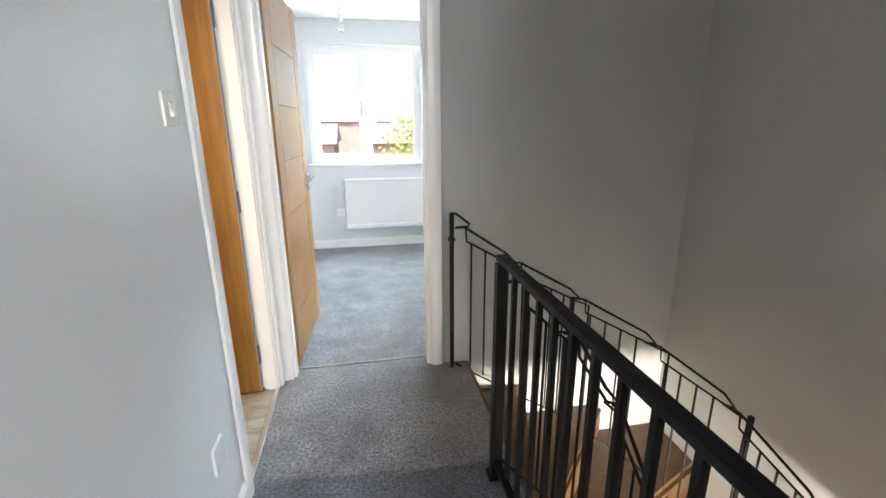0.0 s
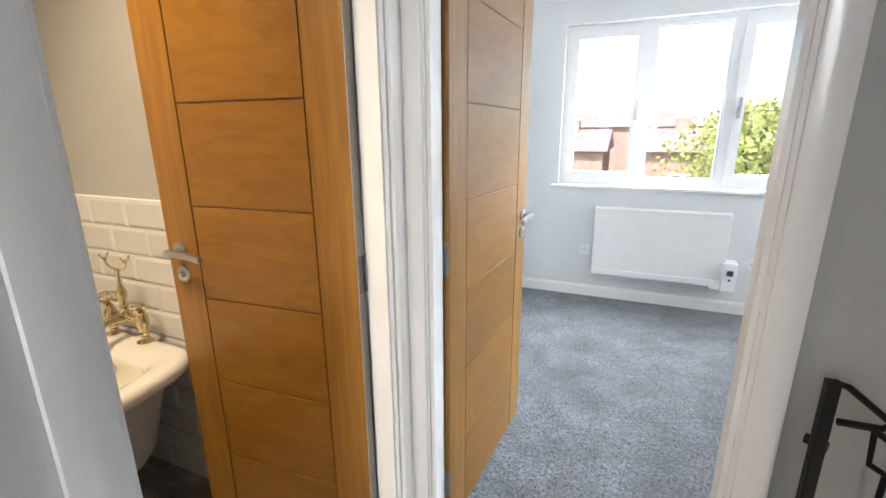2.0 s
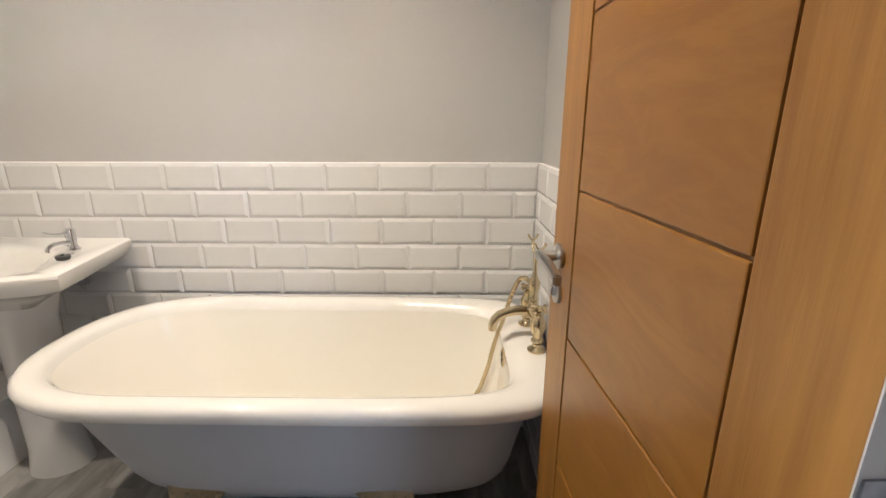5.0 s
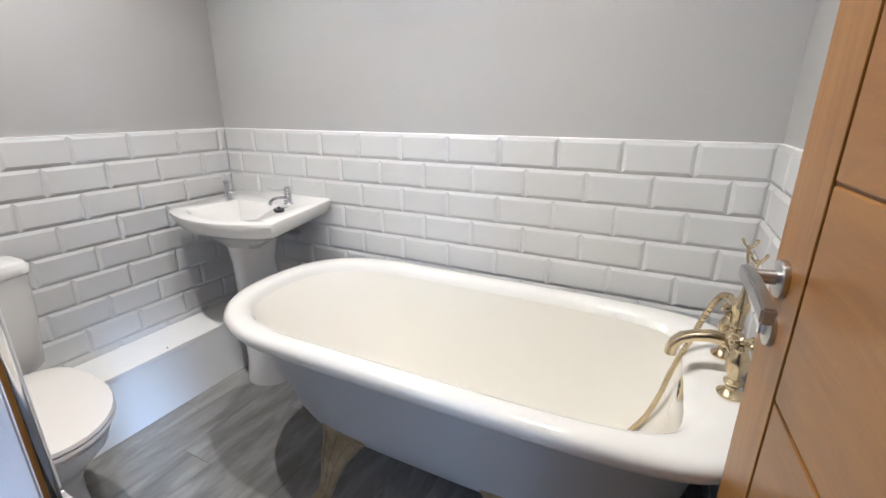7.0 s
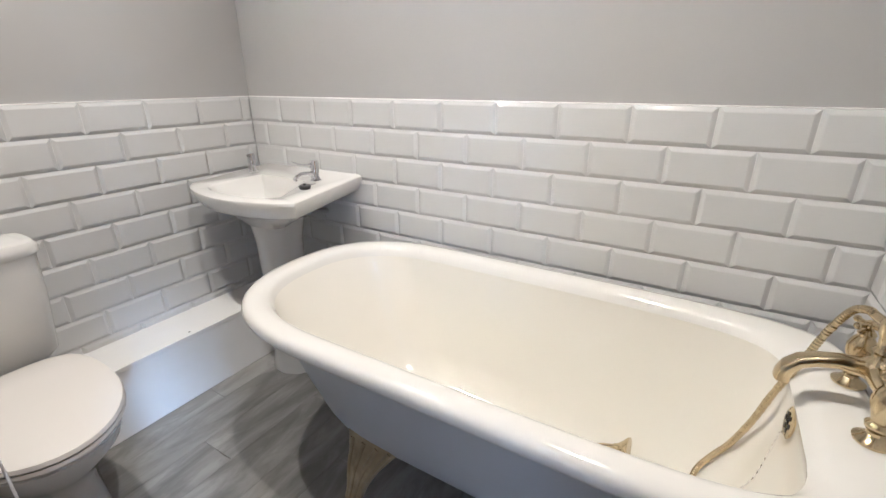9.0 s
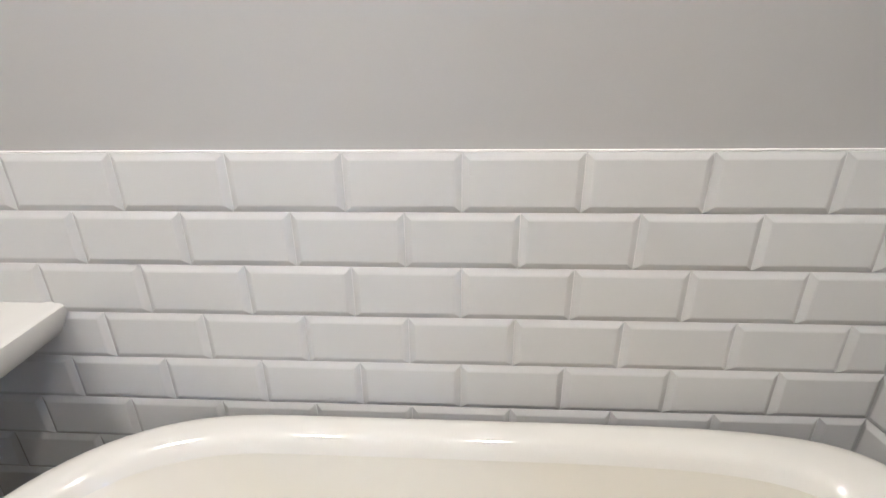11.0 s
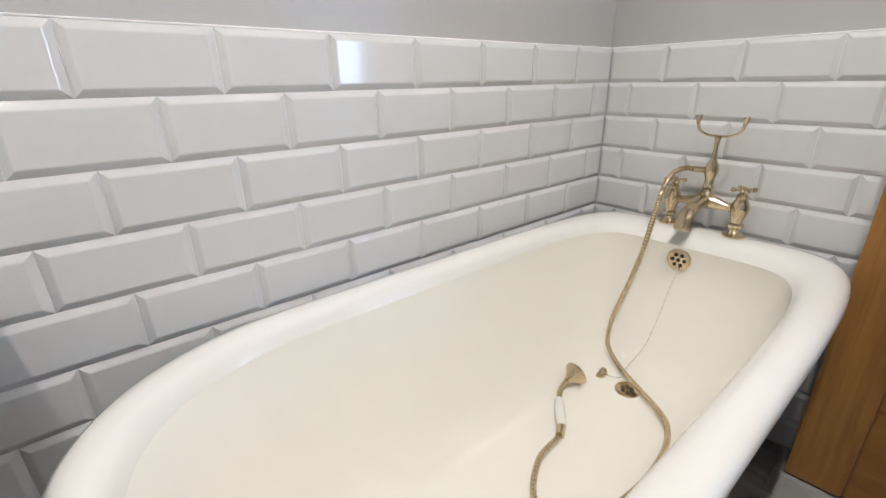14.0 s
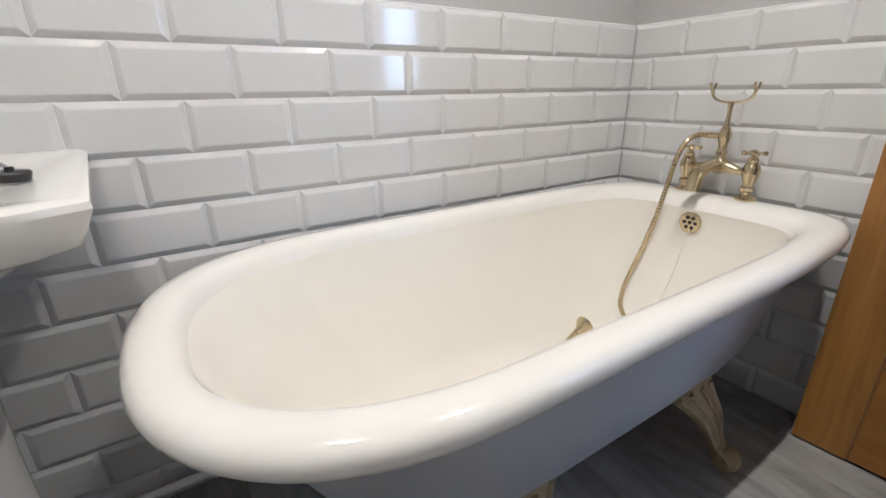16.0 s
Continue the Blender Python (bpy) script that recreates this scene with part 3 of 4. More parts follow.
def plate(name, m, label, kind="switch", w=0.086, h=0.086):
    """A white wall plate, local x to its right, z up, facing -y."""
    p = thing(name, m, label, kind)
    lpart("faceplate", boxm(-w / 2, w / 2, -0.0092, 0, -h / 2, h / 2, bevel=0.0035), SWITCHP if kind == "switch" else PVC, p)
    for x in (-0.030, 0.030):
        lpart("screw", lathem([(0, 0), (0.0035, 0), (0.0035, 0.0012), (0, 0.0012)], (x, -0.009, 0), "-y", 10), STEEL, p, "small steel screw")
    return p


sw = plate("light_switch", pose(-0.4695, 1.272, 1.355, 0, 0, 90), "white plastic single rocker light switch by the bathroom doorway", "switch")
bm = bmesh.new()
box(bm, -0.0105, 0.0105, -0.0115, -0.008, -0.017, 0.017)
for v in bm.verts:
    if v.co.z < 0 and v.co.y < -0.010:
        v.co.y -= 0.006
bmesh.ops.bevel(bm, geom=bm.edges[:], offset=0.0012, segments=2, affect="EDGES")
lpart("rocker", bm, PVC, sw)
lpart("rocker_slot", boxm(-0.0112, 0.0112, -0.0096, -0.0088, 0.0175, 0.0187), DARKHOLE, sw, "thin dark gap over the rocker")
s2 = plate("wall_socket", pose(-0.4695, 1.205, 0.362, 0, 0, 90), "white plastic blank plate low on the landing wall", "socket")
s3 = plate("wall_socket", pose(-0.222, 4.869, 0.40), "white plastic single power socket beside the radiator", "socket")
for x, z, a, b in ((0, 0.018, 0.003, 0.009), (-0.011, -0.006, 0.008, 0.003), (0.011, -0.006, 0.008, 0.003)):
    lpart("pin_hole", boxm(x - a / 1.4, x + a / 1.4, -0.0105, -0.0088, z - b / 1.4, z + b / 1.4), DARKHOLE, s3, "dark pin hole")
s3b = lpart("rocker", boxm(0.018, 0.028, -0.013, -0.008, 0.012, 0.028, bevel=0.001), PVC, s3)

s4 = plate("wall_socket", pose(0.985, 4.869, 0.40), "white plastic double power socket beyond the heater controller", "socket", w=0.146)
for dx in (-0.036, 0.036):
    lpart("rocker", boxm(dx + 0.008, dx + 0.018, -0.013, -0.008, 0.014, 0.030, bevel=0.001), PVC, s4)
    for x, z, a, b in ((0, 0.018, 0.003, 0.009), (-0.011, -0.006, 0.008, 0.003), (0.011, -0.006, 0.008, 0.003)):
        lpart("pin_hole", boxm(dx + x - a / 1.4, dx + x + a / 1.4, -0.0105, -0.0088, z - b / 1.4, z + b / 1.4), DARKHOLE, s4, "dark pin hole")

pend = thing("pendant_light", pose(-0.08, 4.05, H_CEIL - 0.002), "white ceiling pendant with a bare clear bulb", "lamp")
lpart("ceiling_rose", lathem([(0, 0), (0.04, 0), (0.038, -0.015), (0.012, -0.025), (0, -0.025)][::-1], (0, 0, 0), "z", 20), PVC, pend, smooth=True)
lpart("flex", tubem([(0, 0, -0.02), (0, 0, -0.14)], 0.003, 8), CORD, pend)
lpart("bulb_holder", lathem([(0, -0.20), (0.017, -0.20), (0.019, -0.16), (0.010, -0.14), (0, -0.14)], (0, 0, 0), "z", 16), PVC, pend, smooth=True)
lpart("bulb", lathem([(0, -0.275), (0.012, -0.272), (0.026, -0.258), (0.030, -0.243), (0.025, -0.222), (0.014, -0.205), (0.013, -0.198), (0, -0.198)], (0, 0, 0), "z", 16), GLASS, pend, "clear glass bulb", smooth=True)


# ---- stairs and iron rails ----
def stair():
    s = thing("staircase", pose(0.6, 1.3, -2.7), "brown timber winding staircase going down from the landing", "stairs")
    rise = 0.205
    cx, cy = 0.60, 1.28
    R = 2.2

    def clip_ray(a):
        dx, dy = math.cos(a), math.sin(a)
        k = min([(1.845 - cx) / dx if dx > 1e-6 else 9, (2.196 - cy) / dy if dy > 1e-6 else 9])
        return cx + dx * k, cy + dy * k

    angs = [100, 72, 48, 24, 0]
    for i in range(4):
        a0, a1 = radians(angs[i]), radians(angs[i + 1])
        z = -rise * (i + 1)
        pts = [(cx, cy)] if i else [(0.545, cy)]
        p0 = (0.545, 2.196) if i == 0 else clip_ray(a0)
        p1 = clip_ray(a1)
        ring = pts + [p0]
        if i == 0:
            ring = [(cx, cy), (0.545, cy), (0.545, 2.196)]
        if a0 > math.atan2(2.196 - cy, 1.845 - cx) > a1:
            ring.append((1.845, 2.196))
        ring.append(p1)
        t = bmesh.new()
        loft(t, [[(x, y, z - 0.03) for x, y in ring], [(x, y, z) for x, y in ring]])
        part("tread", t, STAIRWOOD, s)
        rb = bmesh.new()
        q0 = (0.545, cy) if i == 0 else (cx, cy)
        d = Vector((p0[0] - q0[0], p0[1] - q0[1], 0)).normalized()
        nrm = Vector((d.y, -d.x, 0)) * 0.012
        loft(rb, [[(q0[0], q0[1], zz), (p0[0], p0[1], zz), (p0[0] + nrm.x, p0[1] + nrm.y - (0.012 if i else 0), zz), (q0[0] + nrm.x, q0[1] + nrm.y, zz)] for zz in (z, z + rise - 0.031 if i else z + rise - 0.002)])
        part("riser", rb, STAIRWOOD, s)
    for k in range(8):
        z = -rise * (5 + k)
        y1 = cy - 0.22 * k
        part("tread", boxm(cx, 1.845, y1 - 0.24, y1, z - 0.03, z, bevel=0.004), STAIRWOOD, s)
        part("riser", boxm(cx, 1.845, y1 - 0.012, y1, z, z + rise - 0.031), STAIRWOOD, s)
    part("string", boxm(0.545, 0.60, -0.6, cy, -2.7, -0.35), STAIRWOOD, s)


stair()


def landing_rail():
    r = thing("landing_balustrade", pose(0.45, 0.4, 0), "black painted iron landing balustrade with flat handrail", "balustrade")
    part("newel", boxm(0.433, 0.473, 1.315, 1.355, 0.0, 0.865, bevel=0.004), IRON, r)
    part("handrail", boxm(0.440, 0.474, -1.88, 1.36, 0.868, 0.890, bevel=0.004), IRON, r)
    part("bottom_rail", boxm(0.437, 0.463, -1.88, 1.315, 0.07, 0.085), IRON, r)
    y, k = 1.225, 0
    while y > -1.85:
        part("baluster", boxm(0.452, 0.468, y - 0.008, y + 0.008, 0.085, 0.866), IRON, r)
        y -= 0.098
        k += 1
    for y in (1.335, 0.0, -1.2):
        part("base_plate", boxm(0.42, 0.48, y - 0.03, y + 0.03, 0.0, 0.012, bevel=0.002), IRON, r)


landing_rail()


def ribbon_rail(name, label, top, bottoms, posts, first):
    """A wrought rail of overlapping bent loops: each piece runs along, drops, and folds back under the next."""
    r = thing(name, pose(*first), label, "balustrade")
    for i in range(len(top) - 1):
        a, b = Vector(top[i]), Vector(top[i + 1])
        d = b - a
        flat = Vector((d.x, d.y, 0)).normalized()
        p = [a + flat * 0.05 + Vector((0, 0, 0.0)), a + d * 0.25 + Vector((0, 0, 0.035)), b + Vector((0, 0, 0.03)), b + flat * 0.035, b - flat * 0.06 - Vector((0, 0, 0.005))]
        p = [a + Vector((0, 0, 0.0)), a + flat * 0.05, b - flat * 0.03 + Vector((0, 0, 0.055)), b + flat * 0.02 + Vector((0, 0, 0.005)), b - flat * 0.03]
        part("top_bar", tubem(p, 0.0065, 8), IRON, r)
        low = [a + flat * 0.055, a + flat * 0.06 - Vector((0, 0, 0.075)), b - Vector((0, 0, 0.0)) - flat * 0.02]
        part("lower_bar", tubem(low, 0.0055, 8), IRON, r)
        tail = [b - flat * 0.03, b + d * 0.22 + Vector((0, 0, 0.0)), b + d * 0.24 - Vector((0, 0, bottoms - 0.14))]
        part("bar", tubem(tail, 0.0055, 8), IRON, r)
        n_bar = max(1, round(d.length / 0.115))
        for k in range(n_bar):
            u = (k + 0.35) / n_bar
            q = low[1] + (low[2] - low[1]) * u
            foot_z = a.z + d.z * max(0.0, min(1.0, u)) - bottoms
            part("bar", tubem([q, (q.x, q.y, foot_z)], 0.0055, 8), IRON, r)
        part("bottom_bar", tubem([a - Vector((0, 0, bottoms)), a + d * 0.2 - Vector((0, 0, bottoms + 0.005)), b - Vector((0, 0, bottoms))], 0.0055, 8), IRON, r)
    a = Vector(top[0])
    if first[0] < 0.46:
        part("top_loop", tubem([(0.452, 2.145, 0.882), (0.475, 2.143, 0.878), (0.545, 2.140, 0.822), (0.535, 2.140, 0.808), (0.47, 2.14, 0.806)], 0.0065, 8), IRON, r)
        part("wall_fixing", tubem([(0.44, 2.17, 0.74), (0.47, 2.15, 0.74)], 0.011, 8), IRON, r)
    for (x, y, zt, zb, w) in posts:
        part("post", boxm(x - w / 2, x + w / 2, y - w / 2, y + w / 2, zb, zt, bevel=0.003), IRON, r)
    return r


ribbon_rail("stair_handrail", "black wrought iron winding stair rail against the grey wall",
            [(0.470, 2.14, 0.805), (0.78, 2.14, 0.595), (1.15, 2.10, 0.375), (1.48, 1.86, 0.185), (1.66, 1.50, 0.02), (1.72, 1.1, -0.18), (1.74, 0.7, -0.38)],
            0.78, [(0.452, 2.145, 0.885, 0.0, 0.022), (1.15, 2.13, 0.37, -0.45, 0.022), (1.70, 1.42, 0.02, -0.85, 0.022)], (0.452, 2.145, 0))
ribbon_rail("stair_handrail", "black wrought iron inner stair rail beside the landing newel",
            [(0.47, 1.33, 0.80), (0.66, 1.27, 0.62), (0.80, 1.15, 0.40), (0.82, 0.85, 0.12), (0.82, 0.5, -0.2)],
            0.72, [(0.67, 1.26, 0.60, -0.42, 0.022)], (0.66, 1.26, -0.6))


# ---- bath ----
BCX, BTOP = -1.545, 0.62
BY0, BY1 = 0.622, 2.13


def bath_ring(w, y0, y1, z, nseg=72, ns=2.5, nn=6.5, ym=None):
    """A closed outline: round at the foot end, nearly square at the tap end."""
    ym = y0 + 0.28 * (y1 - y0) if ym is None else ym
    ring = []
    for k in range(nseg):
        a = 2 * math.pi * k / nseg
        c, s = math.cos(a), math.sin(a)
        if s < 0:
            e, ry = 2 / ns, ym - y0
        else:
            e, ry = 2 / nn, y1 - ym
        ring.append((BCX + w * math.copysign(abs(c) ** e, c), ym + ry * math.copysign(abs(s) ** e, s), z))
    return ring


def roll_top_bath():
    b = thing("bath", pose(BCX, 1.4, 0), "freestanding roll top bath, cream inside, pale grey outside, on clawed feet", "bath")
    W = 0.363
    # outside
    out = []
    for w, y0, y1, z, nn in ((0.07, 1.16, 1.78, 0.158, 3), (0.14, 1.03, 1.90, 0.166, 3), (0.184, 0.95, 1.945, 0.195, 4), (0.214, 0.895, 1.972, 0.232, 5), (0.235, 0.86, 1.990, 0.262, 6), (0.247, 0.835, 2.006, 0.296, 7), (0.256, 0.815, 2.020, 0.335, 7), (0.272, 0.775, 2.036, 0.41, 7), (0.292, 0.735, 2.054, 0.50, 7), (0.312, 0.70, 2.072, 0.575, 7)):
        out.append(bath_ring(w, y0, y1, z, nn=nn))
    part("body", loft(bmesh.new(), out, True, False), BATH_OUT, b, "pale grey painted outside", smooth=True)
    # rim: a broad roll, thicker at its outer edge
    rim = []
    steps = 14
    for k in range(steps + 1):
        a = radians(235) - radians(235 + 20) * k / steps
        dx, dz = math.cos(a), math.sin(a)
        # a from underside, round the outer edge, over the top to the inner lip
        u = k / steps
        rim.append((u, dx, dz))
    rings = []
    prof = [(-0.052, -0.045), (-0.03, -0.052), (-0.012, -0.05), (-0.003, -0.036), (0.0, -0.022), (-0.004, -0.010), (-0.014, -0.002), (-0.028, 0.0), (-0.045, -0.001), (-0.060, -0.006), (-0.070, -0.018), (-0.077, -0.035)]
    for o, dz in prof:
        y1 = BY1 + o if o > -0.012 else BY1 - 0.012 + (o + 0.012) * 1.0
        if o < -0.028:
            y1 = BY1 - 0.028 + (o + 0.028) * 1.9
        rings.append(bath_ring(W + o, BY0 - o, y1, BTOP + dz, nn=7.5 if o > -0.03 else 6.5))
    part("rim", loft(bmesh.new(), rings, False, False), RIMW, b, "thick rounded cream white rim", smooth=True)
    ins = [rings[-1]]
    for w, y0, y1, z, nn in ((0.284, 0.722, 2.018, 0.54, 6), (0.268, 0.755, 2.010, 0.46, 6), (0.243, 0.83, 1.990, 0.36, 5.5), (0.216, 0.88, 1.963, 0.28, 5), (0.192, 0.93, 1.938, 0.236, 4.5), (0.165, 1.00, 1.910, 0.200, 4), (0.13, 1.09, 1.882, 0.1815, 3.5), (0.03, 1.4, 1.6, 0.1785, 3)):
        ins.append(bath_ring(w, y0, y1, z, nn=nn))
    part("inside", loft(bmesh.new(), ins, False, True), ENAMEL, b, "cream enamel inside", smooth=True)
    # cast feet: a broad fluted top under the edge, a thin ankle and a scrolled toe, splayed to the corners
    for sx in (-1, 1):
        for y, lean in ((1.135, -0.062), (1.655, 0.125)):
            o, v = Vector((sx, 0, 0)), Vector((0, 1, 0))
            shape = [(0.280, 0.231, 0.0, 0.086, 0.006), (0.260, 0.231, 0.04, 0.083, 0.009), (0.228, 0.236, 0.2, 0.068, 0.017), (0.190, 0.247, 0.4, 0.052, 0.020), (0.150, 0.254, 0.58, 0.040, 0.019), (0.110, 0.257, 0.74, 0.031, 0.018), (0.070, 0.266, 0.88, 0.026, 0.018), (0.042, 0.279, 0.97, 0.025, 0.019), (0.022, 0.287, 1.0, 0.026, 0.017)]
            f = bmesh.new()
            rings = []
            for z, out_, go, hw, th in shape:
                ring = []
                for k in range(24):
                    a = 2 * math.pi * k / 24
                    c, q = math.cos(a), math.sin(a)
                    ring.append((BCX + sx * (out_ + th * math.copysign(abs(q) ** 0.7, q)), y + lean * go + hw * c, z))
                rings.append(ring)
            loft(f, rings)
            foot = part("foot", f, BRASS_OLD, b, "tarnished gold clawed foot", smooth=True)
            c = bmesh.new()
            toe = Vector((BCX + sx * 0.289, y + lean, 0.0355))
            for w, r in ((0.027, 0.026), (0.018, 0.034)):
                lathe(c, [(0, -w), (r * 0.7, -w), (r * 0.95, -w * 0.8), (r, -w * 0.4), (r, w * 0.4), (r * 0.95, w * 0.8), (r * 0.7, w), (0, w)], tuple(toe), "y", 20)
            part("toe", c, BRASS_OLD, foot, smooth=True)
            c = bmesh.new()
            for u in (-0.8, -0.28, 0.28, 0.8):
                line = [(BCX + sx * (out_ + th * math.sqrt(1 - u * u * 0.8)), y + lean * go + hw * 0.96 * u, z) for z, out_, go, hw, th in shape[1:-2]]
                tube(c, spline(line, 3), lambda q: 0.0075 - 0.0035 * q, 8)
            part("claw", c, BRASS_OLD, foot, smooth=True)
    # overflow and drain
    ov = part("overflow", lathem([(0, 0), (0.031, 0), (0.033, 0.003), (0.029, 0.006), (0, 0.006)], (-1.568, 2.012, 0.545), pose(0, 0, 0, 86, 0, 0), 28), BRASS, b, "round brass overflow with six holes", smooth=True)
    h = bmesh.new()
    for k in range(7):
        a = 2 * math.pi * k / 6
        rr = 0.0 if k == 6 else 0.0165
        lathe(h, [(0, 0), (0.0055, 0), (0.0055, 0.0012), (0, 0.0012)], (-1.568 + rr * math.cos(a), 2.0055, 0.545 + rr * math.sin(a)), "-y", 10)
    local(part("holes", h, DARKHOLE), ov)
    dr = part("drain", lathem([(0, 0), (0.036, 0), (0.034, 0.004), (0.024, 0.002), (0, 0.002)], (-1.573, 1.831, 0.1803), "z", 28), BRASS, b, "round brass drain", smooth=True)
    h = bmesh.new()
    for k in range(6):
        a = 2 * math.pi * k / 6
        lathe(h, [(0, 0), (0.006, 0), (0.006, 0.001), (0, 0.001)], (-1.573 + 0.014 * math.cos(a), 1.831 + 0.014 * math.sin(a), 0.1826), "z", 10)
    local(part("holes", h, DARKHOLE), dr)
    return b


roll_top_bath()


def bath_mixer():
    cy, z0 = 2.093, BTOP + 0.001
    m = thing("bath_mixer_tap", pose(-1.56, cy, z0), "traditional polished brass bath mixer with cross handles and a shower cradle", "tap")
    for x in (-1.650, -1.473):
        leg = part("leg", lathem([(0, 0), (0.027, 0), (0.028, 0.004), (0.018, 0.010), (0.013, 0.016), (0.013, 0.022), (0.018, 0.028), (0.019, 0.034), (0.013, 0.040), (0.016, 0.052), (0.022, 0.070), (0.023, 0.085), (0.018, 0.098), (0.013, 0.106), (0.015, 0.112), (0.009, 0.120), (0, 0.120)], (x, cy, z0), "z", 20), BRASS, m, smooth=True)
        c = bmesh.new()
        zc = z0 + 0.130
        bmesh.ops.create_uvsphere(c, u_segments=14, v_segments=8, radius=0.010, matrix=Matrix.Translation((x, cy, zc)))
        for k in range(4):
            a = radians(35 + 90 * k)
            d = Vector((math.cos(a), math.sin(a), 0))
            tube(c, [Vector((x, cy, zc)) + d * 0.004, Vector((x, cy, zc)) + d * 0.022], 0.0045, 8)
            bmesh.ops.create_uvsphere(c, u_segments=10, v_segments=6, radius=0.007, matrix=Matrix.Translation(Vector((x, cy, zc)) + d * 0.025))
        part("cross_handle", c, BRASS, m, smooth=True)
    zb = z0 + 0.076
    b = bmesh.new()
    tube(b, spline([(-1.650, cy, zb), (-1.61, cy, zb + 0.002), (-1.56, cy, zb + 0.01), (-1.51, cy, zb + 0.002), (-1.473, cy, zb)], 5), lambda u: 0.010 + 0.010 * math.sin(math.pi * u) ** 4, 12)
    part("bridge", b, BRASS, m, smooth=True)
    sp = bmesh.new()
    rings = []
    for dy, dz, tilt, w, h in ((0.0, 0.004, 0, 0.019, 0.019), (-0.02, 0.011, 8, 0.017, 0.016), (-0.05, 0.011, 0, 0.015, 0.013), (-0.08, 0.004, -14, 0.016, 0.012), (-0.102, -0.006, -35, 0.018, 0.012), (-0.116, -0.022, -65, 0.020, 0.012), (-0.121, -0.040, -84, 0.0215, 0.013), (-0.121, -0.050, -90, 0.022, 0.0135)):
        ring = []
        for k in range(20):
            c, s = math.cos(math.pi * k / 10), math.sin(math.pi * k / 10)
            c, s = math.copysign(abs(c) ** 0.7, c), math.copysign(abs(s) ** 0.7, s)
            ring.append((-1.561 + w * c, cy + dy + h * s * math.sin(radians(tilt)), zb + dz + h * s * math.cos(radians(tilt))))
        rings.append(ring)
    loft(sp, rings)
    bmesh.ops.recalc_face_normals(sp, faces=sp.faces)
    part("spout", sp, BRASS, m, smooth=True)
    part("column", lathem([(0, 0), (0.017, 0), (0.021, 0.010), (0.024, 0.014), (0.021, 0.020), (0.013, 0.028), (0.012, 0.036), (0.016, 0.042), (0.011, 0.050), (0.012, 0.066), (0.017, 0.080), (0.018, 0.094), (0.012, 0.108), (0.007, 0.120), (0.0055, 0.150), (0.007, 0.168), (0.009, 0.176), (0.006, 0.182), (0, 0.182)], (-1.56, cy, zb + 0.006), "z", 18), BRASS, m, smooth=True)
    zc = zb + 0.187
    cr = bmesh.new()
    tube(cr, spline([(-1.617, cy, zc + 0.036), (-1.611, cy, zc + 0.014), (-1.59, cy, zc + 0.001), (-1.56, cy, zc - 0.002), (-1.53, cy, zc + 0.001), (-1.509, cy, zc + 0.014), (-1.503, cy, zc + 0.036)], 5), lambda u: 0.0035 + 0.002 * abs(2 * u - 1) ** 6, 8)
    for x in (-1.617, -1.503):
        for s in (-1, 1):
            tube(cr, spline([(x, cy, zc + 0.028), (x, cy + 0.008 * s, zc + 0.036), (x, cy + 0.014 * s, zc + 0.046)], 4), 0.0032, 8)
            bmesh.ops.create_uvsphere(cr, u_segments=8, v_segments=6, radius=0.0045, matrix=Matrix.Translation((x, cy + 0.014 * s, zc + 0.047)))
    part("cradle", cr, BRASS, m, smooth=True)
    part("hose_union", tubem([(-1.573, cy - 0.004, zb + 0.094), (-1.600, cy - 0.012, zb + 0.094)], 0.0085, 12), BRASS, m, smooth=True)
    return zb


ZB = bath_mixer()


def lifted(points):
    """Raises what lies on the bath's floor, keeping what hangs free above it."""
    out = []
    for x, y, z in points:
        k = max(0.0, min(1.0, (0.36 - z) / 0.16))
        out.append((x + 0.017 * k, y - 0.028 * k, z + 0.033 * k))
    return out


hose_path = spline(lifted([(-1.600, 2.081, ZB + 0.094), (-1.622, 2.074, ZB + 0.094), (-1.648, 2.060, ZB + 0.075), (-1.662, 2.040, ZB + 0.015), (-1.664, 2.020, ZB - 0.06), (-1.668, 1.992, 0.54), (-1.685, 1.974, 0.44), (-1.704, 1.952, 0.34), (-1.708, 1.935, 0.275), (-1.695, 1.918, 0.220), (-1.643, 1.905, 0.176), (-1.553, 1.862, 0.165), (-1.487, 1.825, 0.164), (-1.440, 1.775, 0.170), (-1.405, 1.68, 0.180), (-1.395, 1.54, 0.180), (-1.43, 1.40, 0.166), (-1.52, 1.36, 0.156), (-1.59, 1.45, 0.156), (-1.606, 1.555, 0.158)]), 20)
hose = thing("shower_hose", pose(-1.6, 2.08, ZB), "ribbed brass shower hose hanging from the mixer into the bath", "hose")
n_h = len(hose_path)
part("pipe", tube(bmesh.new(), hose_path, lambda u: 0.0075 + 0.0005 * (1 if int(u * (n_h - 1)) % 2 else -1), 9), BRASS, hose, smooth=False)

sh = thing("hand_shower", pose(-1.64, 1.63, 0.2), "brass hand shower with a cream handle lying in the bath", "shower head")
part("grip", tubem(spline(lifted([(-1.618, 1.580, 0.163), (-1.650, 1.615, 0.166), (-1.682, 1.655, 0.166)]), 5), lambda u: 0.0115 + 0.003 * math.sin(math.pi * u), 14), RIMW, sh, "cream ceramic grip", smooth=True)
part("collar", tubem(lifted([(-1.604, 1.553, 0.160), (-1.620, 1.582, 0.163)]), 0.0115, 14), BRASS, sh, smooth=True)
part("neck", tubem(spline(lifted([(-1.681, 1.654, 0.166), (-1.698, 1.682, 0.170), (-1.706, 1.712, 0.176), (-1.706, 1.73, 0.180)]), 5), 0.008, 12), BRASS, sh, smooth=True)
